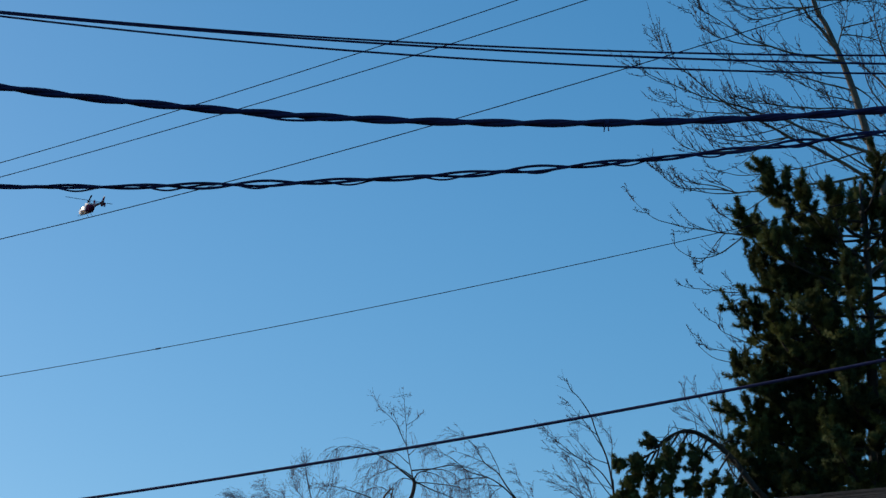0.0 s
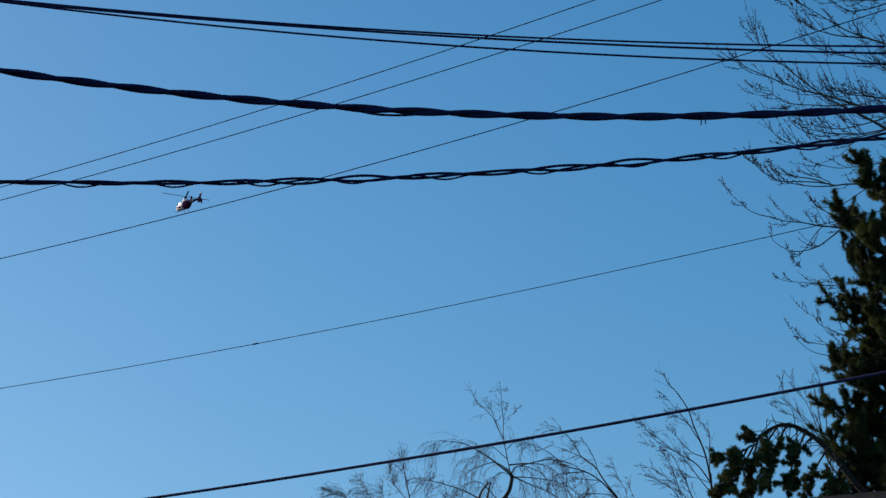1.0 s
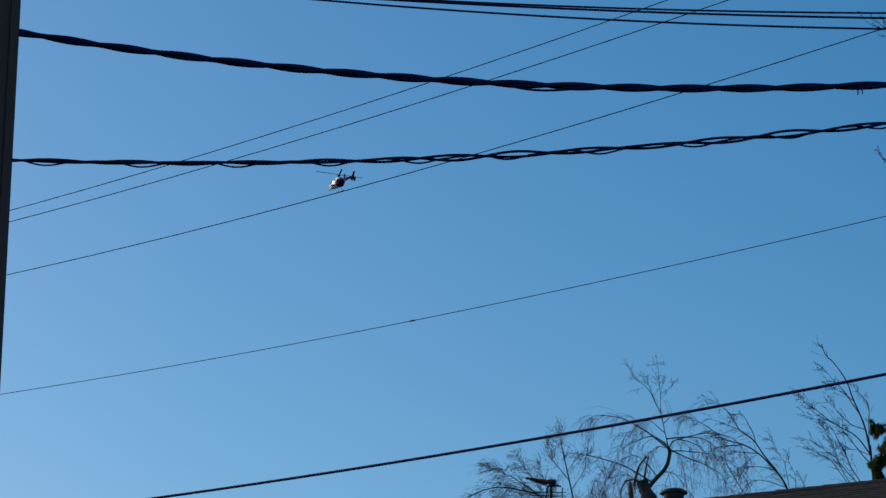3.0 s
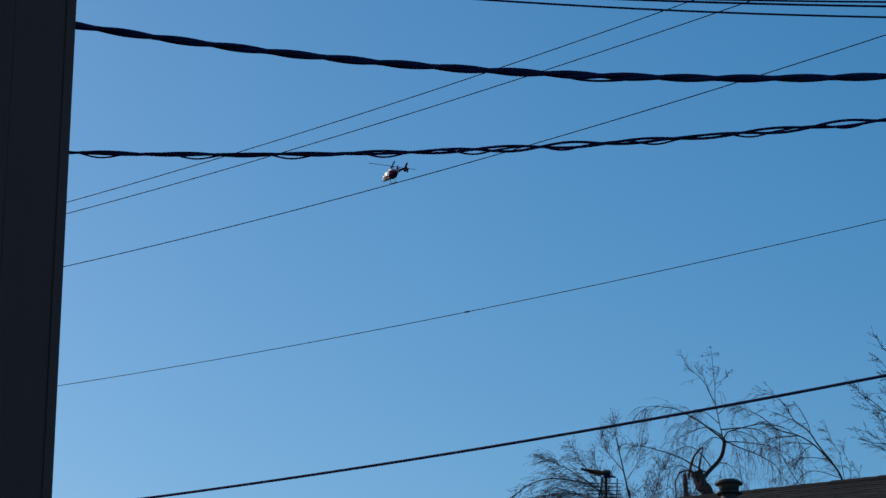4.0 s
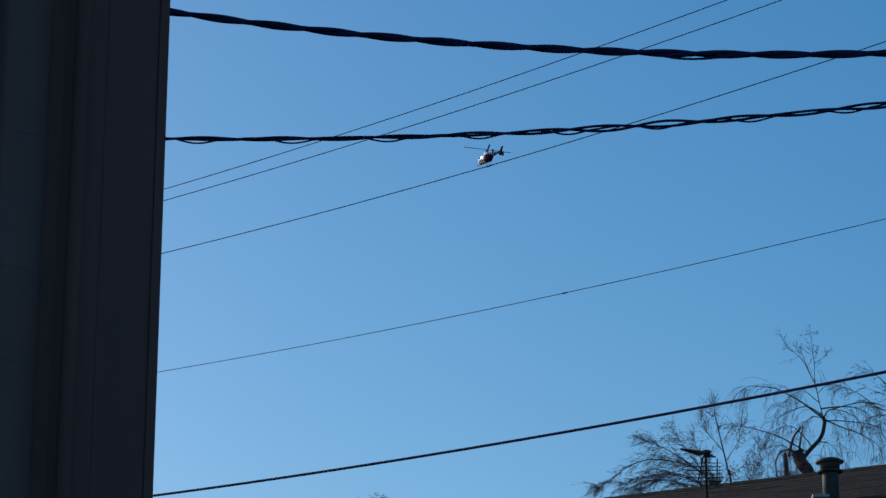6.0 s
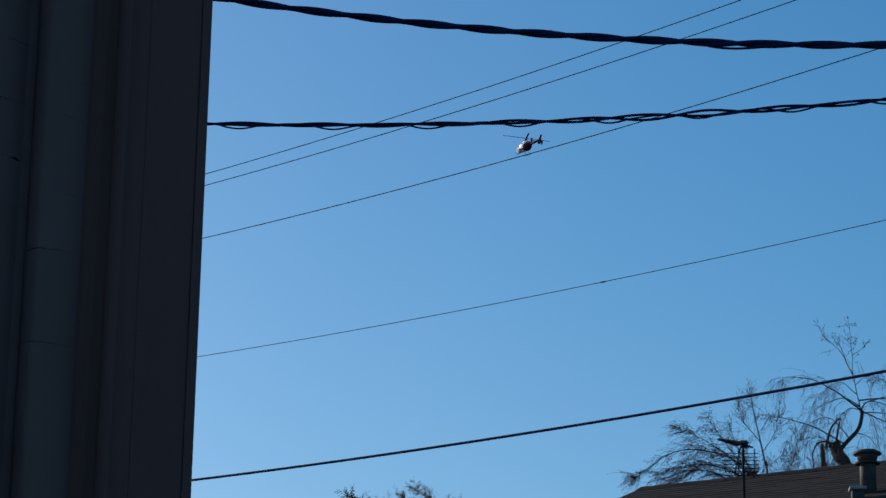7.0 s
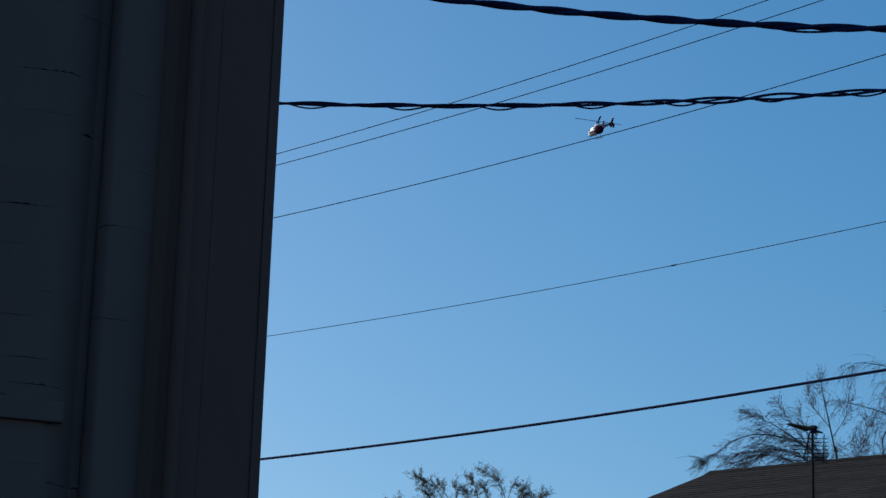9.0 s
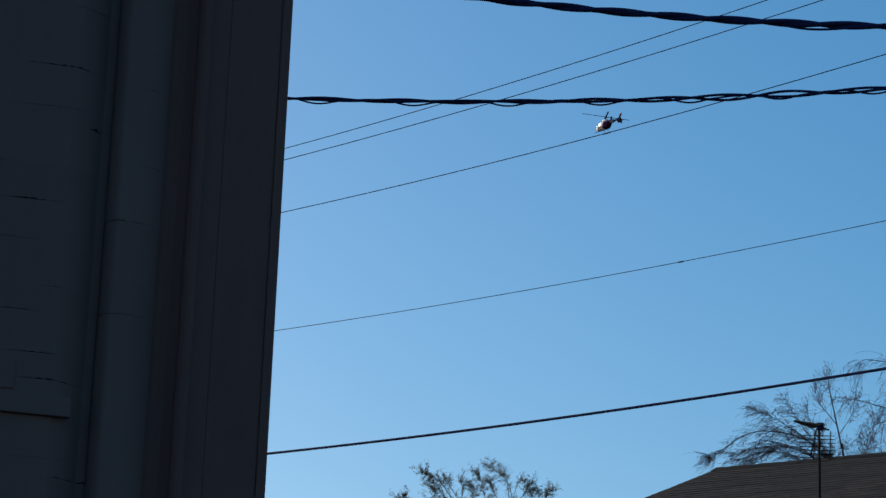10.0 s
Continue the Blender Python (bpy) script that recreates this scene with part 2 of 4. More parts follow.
wall_board("wall", -6.0, -0.03, -0.13, 0.2, M["siding"])
part("side_wall", box(bmesh.new(), (0.2, 5.6, WT), (-0.135, 3.14, WT / 2)), M["siding"], neighbour)
part("back_wall", box(bmesh.new(), (5.765, 0.2, WT), (-3.1205, 5.84, WT / 2)), M["siding"], neighbour)
part("far_wall", box(bmesh.new(), (0.2, 5.40, WT), (-5.9, 3.036, WT / 2)), M["siding"], neighbour)
part("flat_roof", box(bmesh.new(), (5.94, 5.60, 0.15), (-3.02, 3.14, WT + 0.078)), M["shingle"], neighbour, "plain dark flat roof")
wall_board("edge_strip", -0.033, 0.0, 0.0, 0.16, M["dark_paint"], bevel=0.004)
wall_board("corner_board", -0.2095, -0.0333, -0.006, 0.12, M["dark_paint"], "flat painted corner board", bevel=0.004)


def moulded(name, profile, label=""):
    """A board with a run profile of (x, depth) points, full height."""
    bm = bmesh.new()
    cols = []
    pts = profile + [(profile[-1][0], 0.13), (profile[0][0], 0.13)]
    for z in (0.0, WT):
        cols.append([bm.verts.new((x, y, z)) for x, y in pts])
    for k in range(len(pts)):
        bm.faces.new((cols[0][k], cols[0][(k + 1) % len(pts)], cols[1][(k + 1) % len(pts)], cols[1][k]))
    bm.faces.new(cols[0])
    bm.faces.new(list(reversed(cols[1])))
    bmesh.ops.recalc_face_normals(bm, faces=bm.faces)
    return part(name, bm, M["dark_paint"], neighbour, label)


moulded("bead", [(-0.318, 0.040), (-0.312, 0.016), (-0.302, 0.002), (-0.290, -0.004), (-0.278, 0.000), (-0.2705, 0.006)], "rounded bead beside the corner board")
moulded("batten", [(-0.270, 0.008), (-0.245, 0.004), (-0.222, 0.004), (-0.2098, 0.008)])
moulded("moulding", [(-0.398, 0.072), (-0.385, 0.080), (-0.365, 0.082), (-0.345, 0.074), (-0.330, 0.056), (-0.3185, 0.036)], "hollow moulding in deep shade")


def weathered(name, x0, x1, depth, z_step, seed, cells, cracks):
    """Old painted boards laid edge to edge: here and there a short crack opens between two of them."""
    rnd = random.Random(seed)
    z = 0.0
    while z < WT - 0.05:
        h = min(rnd.uniform(*z_step), WT - z)
        bm = bmesh.new()
        mid, wide, deep = rnd.uniform(max(x0, -1.05), x1), rnd.uniform(0.04, 0.17), rnd.choice(cracks)
        rows = []
        for lift, top in ((0.0, 0), (0.0, 1), (0.05, 1), (0.05, 0)):
            row = []
            for k in range(cells + 1):
                x = x0 + (x1 - x0) * k / cells
                crack = deep * max(0.0, 1 - abs(x - mid) / wide) * (0.55 + 1.3 * noise.noise(Vector((x * 70, z, seed))))
                row.append(bm.verts.new((x, depth(x) + lift, z + h - 0.00005 if top else z + 0.00005 + max(0.0, crack))))
            rows.append(row)
        for a, b in zip(rows, rows[1:] + rows[:1]):
            for k in range(cells):
                bm.faces.new((a[k], a[k + 1], b[k + 1], b[k]))
        bm.faces.new([r[0] for r in rows])
        bm.faces.new([r[-1] for r in reversed(rows)])
        bmesh.ops.recalc_face_normals(bm, faces=bm.faces)
        part(name, bm, M["siding"], neighbour)
        z += h


weathered("casing", -0.578, -0.3985, lambda x: 0.016 + 0.052 * max(0.0, (x + 0.50) / 0.10) ** 1.6 + 0.055 * max(0.0, (-0.545 - x) / 0.033) ** 1.8, (0.12, 0.4), 3, 24, (0.0, 0.0015, 0.003, 0.005))
weathered("plank", -1.3, -0.579, lambda x: 0.026 + 0.078 * min(1.0, max(0.0, (x + 0.72) / 0.11)) ** 1.2, (0.05, 0.16), 4, 96, (0.0015, 0.003, 0.005, 0.008))
weathered("plank", -6.0, -1.3005, lambda x: 0.030, (0.11, 0.23), 5, 40, (0.0, 0.003, 0.005))

wall_board("ledge", -1.3, -0.655, -0.006, 0.03, M["siding"], "narrow lapped ledge board", 3.572, 3.640, 0.005)
wall_board("patch", -0.96, -0.842, -0.021, 0.02, M["siding"], "small nailed-on patch", 3.652, 3.742, 0.003)
for x, depth, z in ((-0.289, 0.009, 4.168), (-0.30, 0.018, 4.02)):
    bm = bmesh.new()
    bmesh.ops.create_uvsphere(bm, u_segments=10, v_segments=6, radius=1, matrix=Matrix.Translation((x, depth, z)) @ Matrix.Diagonal((0.013, 0.004, 0.0035, 1)))
    part("knot", bm, M["trim"], neighbour, "dark knot in the board", True)

# ---- house behind the wires ----
RIDGE = Vector((0.34, 25.77, 7.02))
ALONG = Vector((0.895, -0.4457, 0.0)).normalized()
FRONT = Vector((ALONG.y, -ALONG.x, 0.0))
SLOPE, HALF, LENGTH = 0.370, 4.2, 10.5
house = thing("house", "low-pitched house with a brown asphalt shingle roof", "house", (RIDGE.x, RIDGE.y, 0))
HB = Matrix((ALONG, FRONT, (0, 0, 1))).transposed()
house.matrix_world = Matrix.Translation((RIDGE.x, RIDGE.y, 0)) @ HB.to_4x4()
EAVE = 7.02 - SLOPE * HALF


def slab(bm, corners, thick):
    a = [bm.verts.new(c) for c in corners]
    d = [bm.verts.new(Vector(c) - Vector((0, 0, thick))) for c in corners]
    bm.faces.new(a)
    bm.faces.new(list(reversed(d)))
    for i in range(4):
        bm.faces.new((a[i], d[i], d[(i + 1) % 4], a[(i + 1) % 4]))
    bmesh.ops.recalc_face_normals(bm, faces=bm.faces)
    return bm


for s in (1, -1):
    bm = slab(bmesh.new(), [(0, 0, 6.995), (LENGTH, 0, 6.995), (LENGTH, s * HALF, EAVE - 0.025), (0, s * HALF, EAVE - 0.025)], 0.10)
    part("roof_slope", bm, M["shingle"], house)
bm = bmesh.new()
pts = [(0.35, HALF - 0.5), (0.35, -HALF + 0.5), (LENGTH - 0.35, -HALF + 0.5), (LENGTH - 0.35, HALF - 0.5)]
low = [bm.verts.new((x, y, 0)) for x, y in pts]
top = [bm.verts.new((x, y, EAVE + SLOPE * 0.5 - 0.13)) for x, y in pts]
g0, g1 = bm.verts.new((0.35, 0, 6.86)), bm.verts.new((LENGTH - 0.35, 0, 6.86))
bm.faces.new((low[0], low[1], top[1], g0, top[0]))
bm.faces.new((low[2], low[3], top[3], g1, top[2]))
bm.faces.new((low[1], low[2], top[2], top[1]))
bm.faces.new((low[3], low[0], top[0], top[3]))
bmesh.ops.recalc_face_normals(bm, faces=bm.faces)
part("wall", bm, M["house_wall"], house, "plain beige stucco wall")

# ---- roof covering, vents and aerial ----
TILT_ROOF = Matrix.Rotation(-math.atan(SLOPE), 4, "X")
UP_SLOPE = math.sqrt(1 + SLOPE * SLOPE)


def shingle_mesh(w, seed):
    """One tab: thicker and ragged at its lower edge; y runs down the slope."""
    rnd = random.Random(seed)
    bm = bmesh.new()
    e = [rnd.uniform(-0.006, 0.006) for _ in range(4)]
    top = [(-w / 2, -0.02, 0.001), (w / 2, -0.02, 0.001)]
    low = [(w / 2 - 0.003, 0.142 + e[0], 0.0045), (w / 6, 0.142 + e[1], 0.005), (-w / 6, 0.142 + e[2], 0.004), (-w / 2 + 0.003, 0.142 + e[3], 0.005)]
    a = [bm.verts.new(c) for c in top + low]
    d = [bm.verts.new((x, y, 0.0)) for x, y, z in low]
    bm.faces.new(a)
    for i in range(3):
        bm.faces.new((a[2 + i], d[i], d[i + 1], a[3 + i]))
    bm.faces.new((a[1], d[0], a[2]))
    bm.faces.new((a[5], d[3], a[0]))
    bmesh.ops.recalc_face_normals(bm, faces=bm.faces)
    me = bpy.data.meshes.new("shingle")
    bm.to_mesh(me)
    bm.free()
    me.materials.append(M["shingle"])
    return me


def cap_mesh():
    bm = bmesh.new()
    r = []
    for x, lift in ((0.0, 0.006), (0.16, 0.001)):
        r.append([bm.verts.new((x, y, z + lift)) for y, z in ((-0.13, -0.051), (-0.03, -0.004), (0.03, -0.004), (0.13, -0.051))])
    for i in range(3):
        bm.faces.new((r[0][i], r[1][i], r[1][i + 1], r[0][i + 1]))
    back = [bm.verts.new((0.0, y, z)) for y, z in ((-0.13, -0.055), (-0.03, -0.010), (0.03, -0.010), (0.13, -0.055))]
    for i in range(3):
        bm.faces.new((back[i], r[0][i], r[0][i + 1], back[i + 1]))
    me = bpy.data.meshes.new("ridge_cap")
    bm.to_mesh(me)
    bm.free()
    me.materials.append(M["shingle"])
    return me


def lay_roof():
    rnd = random.Random(5)
    kinds = [shingle_mesh(0.30, k) for k in range(5)]
    verts, faces = [], []
    courses = int(HALF * UP_SLOPE / 0.14)
    for c in range(courses):
        down = 0.05 + c * 0.14
        y, z = down / UP_SLOPE, 7.02 - 0.022 - SLOPE * down / UP_SLOPE
        x = 0.15 - (c % 2) * 0.14 - rnd.uniform(0, 0.05)
        while x < LENGTH - 0.1:
            m = Matrix.Translation((max(0.152, x), y, z + rnd.uniform(0, 0.002))) @ TILT_ROOF
            if c < 10 and x < 8.6:
                ob = new("shingle", rnd.choice(kinds))
                ob.parent = house
                ob.matrix_basis = m
            else:
                me = rnd.choice(kinds)
                base = len(verts)
                verts.extend(m @ v.co for v in me.vertices)
                faces.extend(tuple(base + k for k in p.vertices) for p in me.polygons)
            x += 0.304
    ob = raw("lower_shingles", verts, faces, M["shingle"], house, smooth=False)
    tagged(ob, kind="stuff")
    cap = cap_mesh()
    for i in range(int(LENGTH / 0.145)):
        ob = new("ridge_cap", cap)
        ob.parent = house
        ob.location = (i * 0.145, rnd.uniform(-0.003, 0.003), 7.006 + rnd.uniform(-0.002, 0.002))


def ring(bm, profile, at=(0, 0, 0), seg=20):
    """A turned shape from (radius, height) pairs."""
    rows = [[bm.verts.new((at[0] + r * math.cos(2 * math.pi * k / seg), at[1] + r * math.sin(2 * math.pi * k / seg), at[2] + z)) for k in range(seg)] for r, z in profile]
    for a, b in zip(rows, rows[1:]):
        for k in range(seg):
            bm.faces.new((a[k], a[(k + 1) % seg], b[(k + 1) % seg], b[k]))
    bm.faces.new(list(reversed(rows[0])))
    bm.faces.new(rows[-1])
    bmesh.ops.recalc_face_normals(bm, faces=bm.faces)
    return bm


def roof_vent(at, s, label):
    v = thing("roof_vent", label, "vent", at)
    part("pipe", ring(bmesh.new(), [(0.070 * s, -0.25), (0.070 * s, 0.085), (0.066 * s, 0.09)]), M["galv"], v, smooth=True)
    part("collar", ring(bmesh.new(), [(0.070 * s, 0.082), (0.110 * s, 0.078), (0.111 * s, 0.090), (0.075 * s, 0.098)]), M["galv"], v)
    part("throat", ring(bmesh.new(), [(0.078 * s, 0.090), (0.092 * s, 0.150), (0.092 * s, 0.158)]), M["galv"], v, smooth=True)
    part("cap", ring(bmesh.new(), [(0.105 * s, 0.152), (0.121 * s, 0.158), (0.120 * s, 0.170), (0.085 * s, 0.192), (0.030 * s, 0.203), (0.0005, 0.204)]), M["galv"], v, smooth=True)
    part("flashing", box(bmesh.new(), (0.26, 0.26, 0.006), (0, 0, -0.172), HB @ Matrix.Rotation(-math.atan(SLOPE), 3, "X"), 0.002), M["trim"], v)
    return v


lay_roof()
roof_vent((2.147, 22.9, 6.506), 0.96, "round galvanised roof vent with a mushroom cap")
b_vent = thing("roof_vent", "small square grey roof vent with a pale flat hood", "vent", (2.03, 22.6, 6.11))
part("body", box(bmesh.new(), (0.10, 0.10, 0.26), (0, 0, 0.06), bevel=0.006), M["galv"], b_vent)
part("hood", box(bmesh.new(), (0.14, 0.14, 0.03), (0, 0, 0.205), bevel=0.012), M["pale_metal"], b_vent)

aerial = thing("tv_aerial", "dark weathered television aerial on a thin mast on the roof", "antenna", (1.12, 22.7, 6.03))


def rod(bm, a, b, r, seg=6):
    a, b = Vector(a), Vector(b)
    m = Matrix.Translation((a + b) / 2) @ (b - a).to_track_quat("Z", "Y").to_matrix().to_4x4()
    bmesh.ops.create_cone(bm, cap_ends=True, segments=seg, radius1=r, radius2=r, depth=(b - a).length, matrix=m)
    return bm


part("mast", rod(bmesh.new(), (0, 0, -0.05), (0, 0, 0.70), 0.011, 10), M["alu"], aerial, smooth=True)
BOOM = Vector((-0.205, -0.16, 0.012))
HUB = Vector((0.0, -0.02, 0.672))
part("boom", rod(bmesh.new(), HUB - BOOM * 0.4, HUB + BOOM, 0.008), M["alu"], aerial)
ACROSS = Vector((0.62, -0.78, 0.0))
for i in range(11):
    k = i / 10
    c = HUB + BOOM * (0.04 + 0.94 * k) + Vector((0, 0, 0.006))
    h = 0.085 * (1 - 0.78 * k)
    part("element", rod(bmesh.new(), c - ACROSS * h, c + ACROSS * h, 0.0055), M["alu"], aerial)
part("junction_box", box(bmesh.new(), (0.055, 0.05, 0.06), HUB + Vector((0.01, -0.01, 0.005)), bevel=0.008), M["cable"], aerial)
for i in range(7):
    z = 0.43 + i * 0.033
    part("reflector_rod", rod(bmesh.new(), (-0.155, 0.02 + 0.01 * i, z), (0.13, 0.02 + 0.01 * i, z - 0.004), 0.0034), M["alu"], aerial)
for x in (-0.045, 0.085):
    part("reflector_stay", rod(bmesh.new(), (x, 0.02, 0.41), (x + 0.015, 0.09, 0.665), 0.005), M["alu"], aerial)
part("brace", rod(bmesh.new(), (-0.075, -0.01, 0.42), (-0.02, -0.03, 0.66), 0.006), M["alu"], aerial)


# ---- trees ----
def tangent(path, i):
    d = path[min(i + 1, len(path) - 1)] - path[max(i - 1, 0)]
    return d.normalized() if d.length > 1e-9 else Vector((0, 0, 1))


def unit(rnd):
    while True:
        v = Vector((rnd.uniform(-1, 1), rnd.uniform(-1, 1), rnd.uniform(-1, 1)))
        if 0.05 < v.length < 1:
            return v.normalized()


def shoot(rnd, base, way, length, bend, segs, crook=0.12):
    """A twig that starts along way and bends towards a direction as it grows."""
    path, d = [base.copy()], way.normalized()
    for _ in range(segs):
        d = (d + bend / segs + unit(rnd) * crook).normalized()
        path.append(path[-1] + d * (length / segs))
    return path


def taper(n, r0, r1):
    return [r0 + (r1 - r0) * i / max(1, n - 1) for i in range(n)]


def deepen(rnd, pts, y0, spread):
    """Gives a limb drawn in x and z its depth: it swings to or from the viewer as it leaves the trunk."""
    swing = rnd.uniform(-spread, spread)
    x0, z0 = pts[0]
    far = max(1e-3, math.dist(pts[0], pts[-1]))
    return [(x, y0 + swing * math.dist((x, z), (x0, z0)) / far, z) for x, z in pts]


def twiggy(name, label, y0, trunk, limbs, seed, bark, twig_mat, r_trunk=0.09, r_limb=0.03, waist=2, r_waist=0.05, r_tip=0.008, density=9, twig=0.55, bend=(0, 0, 0.5), second=5, spurs=5, spur=0.03,
           fine=0.0040, open_angle=0.8, depth=0.9, crook=0.10):
    """A leafless tree: trunk and limbs by a few points each, twigs of two orders and their buds grown on them."""
    rnd = random.Random(seed)
    bend = Vector(bend)
    root = Vector((trunk[0][0], y0, 0))
    top = thing(name, label, "tree", root)
    tp = [(x, y0, z) for x, z in trunk]
    v, f = [], []
    path = [q - root for q in spline(tp, 8)]
    low, high = trunk[waist][1], trunk[-1][1]
    tube(v, f, path, [r_trunk + (r_waist - r_trunk) * q.z / low if q.z < low else r_waist + (r_tip - r_waist) * (q.z - low) / (high - low) for q in path], 10)
    raw("trunk", v, f, bark, top)
    wood = list(path)
    v2, f2 = [], []
    for pts, k, *own in [(trunk[-3:], 0.35)] + list(limbs):
        way, short, crowd = (Vector(own[0]), own[1], own[2]) if own else (bend, 1.0, 1.0)
        lp = [q - root for q in spline(deepen(rnd, pts, y0, 0.0 if k == 0.35 or k > 2 else depth), 7)]
        join = min(wood, key=lambda q: (q - lp[0]).length) - lp[0]
        if join.length < 0.6:
            lp = [q + join * max(0.0, 1 - 1.6 * i / len(lp)) for i, q in enumerate(lp)]
        where = rnd.uniform(0, 90)
        for i in range(2, len(lp)):
            lp[i] = lp[i] + noise.noise_vector(lp[i] * 2.6 + Vector((where, 0, 0))) * 0.035 * min(1.0, i / 9)
        length = sum((b - a).length for a, b in zip(lp, lp[1:]))
        wood.extend(lp)
        if k != 0.35:
            v, f = [], []
            tube(v, f, lp, taper(len(lp), r_limb * k, r_limb * k * 0.7 if k > 2 else fine * 0.8), 6)
            raw("branch", v, f, bark, top)
        for _ in range(int(length * density * crowd)):
            at = rnd.uniform(0.12, 1) ** 0.8
            i = min(len(lp) - 1, int(at * len(lp)))
            t = tangent(lp, i)
            side = (t * (1 - open_angle * 0.4) + unit(rnd) * open_angle).normalized()
            tl = twig * short * rnd.uniform(0.35, 1.15) * (1.15 - 0.5 * at)
            tw = shoot(rnd, lp[i], side, tl, way, 6, crook)
            tube(v2, f2, tw, taper(7, fine * 1.25, fine * 0.7), 3, False)
            for _ in range(second if rnd.random() < 0.8 else 1):
                j = rnd.randrange(1, 7)
                s2 = (tangent(tw, j) + unit(rnd) * 0.9).normalized()
                t2 = shoot(rnd, tw[j], s2, tl * rnd.uniform(0.2, 0.55), way * 1.2, 4, crook)
                tube(v2, f2, t2, taper(5, fine * 0.9, fine * 0.55), 3, False)
                for _ in range(spurs):
                    q = rnd.randrange(0, 5)
                    s3 = (tangent(t2, q) * 0.7 + unit(rnd)).normalized()
                    tube(v2, f2, [t2[q], t2[q] + s3 * spur * rnd.uniform(0.5, 1.3)], [fine * 0.9, fine * 0.9], 3, False)
            for _ in range(spurs * 2):
                q = rnd.randrange(1, 7)
                s3 = (tangent(tw, q) * 0.7 + unit(rnd)).normalized()
                tube(v2, f2, [tw[q], tw[q] + s3 * spur * rnd.uniform(0.5, 1.4)], [fine, fine * 0.9], 3, False)
    tagged(raw("twigwork", v2, f2, twig_mat, top), kind="stuff")
    return top


def sweep(x0, z0, x1, z1, sag, hook):
    """A limb that hangs a little below its chord and turns upward at its tip."""
    pts = []
    for i in range(9):
        q = i / 8
        run = q if q < 0.75 else 0.75 + 0.25 * (1 - (1 - (q - 0.75) / 0.25) ** 1.6)
        curl = max(0.0, (q - 0.62) / 0.38) ** 2.2
        pts.append((x0 + (x1 - x0) * run, z0 + (z1 - hook - z0) * run - 4 * sag * run * (1 - run) + hook * curl))
    return pts


# each limb: where it leaves the wood, its tip, how far it sags, how far the tip turns up, thickness
POPLAR_TOP = [(8.61, 15.16, 8.01, 15.99, 0.05, 0.06, 1.3), (8.63, 15.00, 6.73, 15.80, 0.14, 0.11, 0.8), (7.75, 15.26, 6.71, 15.66, 0.07, 0.26, 0.5), (8.31, 15.74, 7.02, 15.84, 0.06, 0.06, 0.6),
              (8.66, 15.18, 8.81, 15.89, 0.00, 0.00, 0.45), (8.73, 14.68, 9.24, 14.34, -0.04, 0.00, 0.6), (8.74, 15.50, 9.35, 15.66, 0.02, 0.04, 0.45), (8.70, 15.38, 9.31, 15.14, -0.03, 0.00, 0.45),
              (8.33, 15.82, 9.31, 15.72, -0.05, 0.00, 0.5), (8.20, 15.72, 7.30, 15.58, 0.06, 0.10, 0.5)]
POPLAR_MIDDLE = [(8.85, 13.75, 6.02, 14.91, -0.08, 0.19, 1.0), (8.74, 13.28, 6.26, 15.22, -0.02, 0.26, 1.1), (8.70, 14.57, 6.89, 15.04, -0.04, 0.11, 0.5), (8.75, 14.41, 7.87, 14.73, 0.02, 0.05, 0.45),
                 (8.76, 14.31, 7.38, 14.53, 0.02, 0.06, 0.5), (8.24, 14.23, 7.24, 14.64, -0.04, 0.15, 0.5), (7.55, 14.33, 6.34, 14.41, 0.05, 0.17, 0.45), (7.98, 14.11, 6.91, 14.10, 0.08, 0.09, 0.4),
                 (7.93, 13.95, 6.58, 14.05, 0.08, 0.11, 0.45), (7.89, 13.84, 6.90, 13.88, 0.05, 0.06, 0.4), (7.41, 13.73, 6.39, 14.01, 0.06, 0.21, 0.4), (8.70, 14.75, 7.95, 14.95, 0.02, 0.06, 0.45), (8.80, 13.98, 7.80, 14.30, -0.03, 0.05, 0.5)]
POPLAR_LOW = [(8.74, 13.26, 6.26, 13.33, 0.05, 0.18, 0.8), (7.17, 13.18, 6.39, 13.59, -0.05, 0.24, 0.4), (7.11, 13.16, 6.22, 13.46, 0.00, 0.17, 0.4), (6.98, 13.13, 6.43, 13.42, 0.04, 0.11, 0.35),
              (9.01, 12.59, 5.92, 13.05, 0.03, 0.32, 0.8), (7.28, 12.63, 6.33, 12.55, 0.17, 0.17, 0.45), (9.14, 12.25, 6.44, 11.98, 0.10, 0.12, 0.6), (9.21, 11.30, 6.65, 11.25, 0.08, 0.18, 0.6),
              (9.19, 11.00, 6.63, 11.21, 0.05, 0.25, 0.6), (7.77, 10.99, 6.84, 11.56, -0.08, 0.26, 0.5), (8.86, 13.66, 6.84, 13.57, 0.07, 0.11, 0.5)]
POPLAR_SPRIGS = [(7.28, 12.63, 6.56, 12.93, 0.03, 0.14, 0.32), (7.40, 12.64, 6.86, 13.04, 0.02, 0.10, 0.32), (7.60, 12.22, 6.70, 12.12, 0.05, 0.12, 0.35), (7.17, 13.18, 6.86, 13.55, -0.02, 0.10, 0.3),
                 (7.05, 12.62, 6.72, 12.30, -0.03, 0.06, 0.3), (7.70, 13.20, 6.95, 12.98, 0.06, 0.08, 0.32)]
SPARSE = ((-0.35, 0, 0.75), 0.62, 0.68)
CROWDED = ((-0.30, 0, 0.75), 0.85, 1.3)
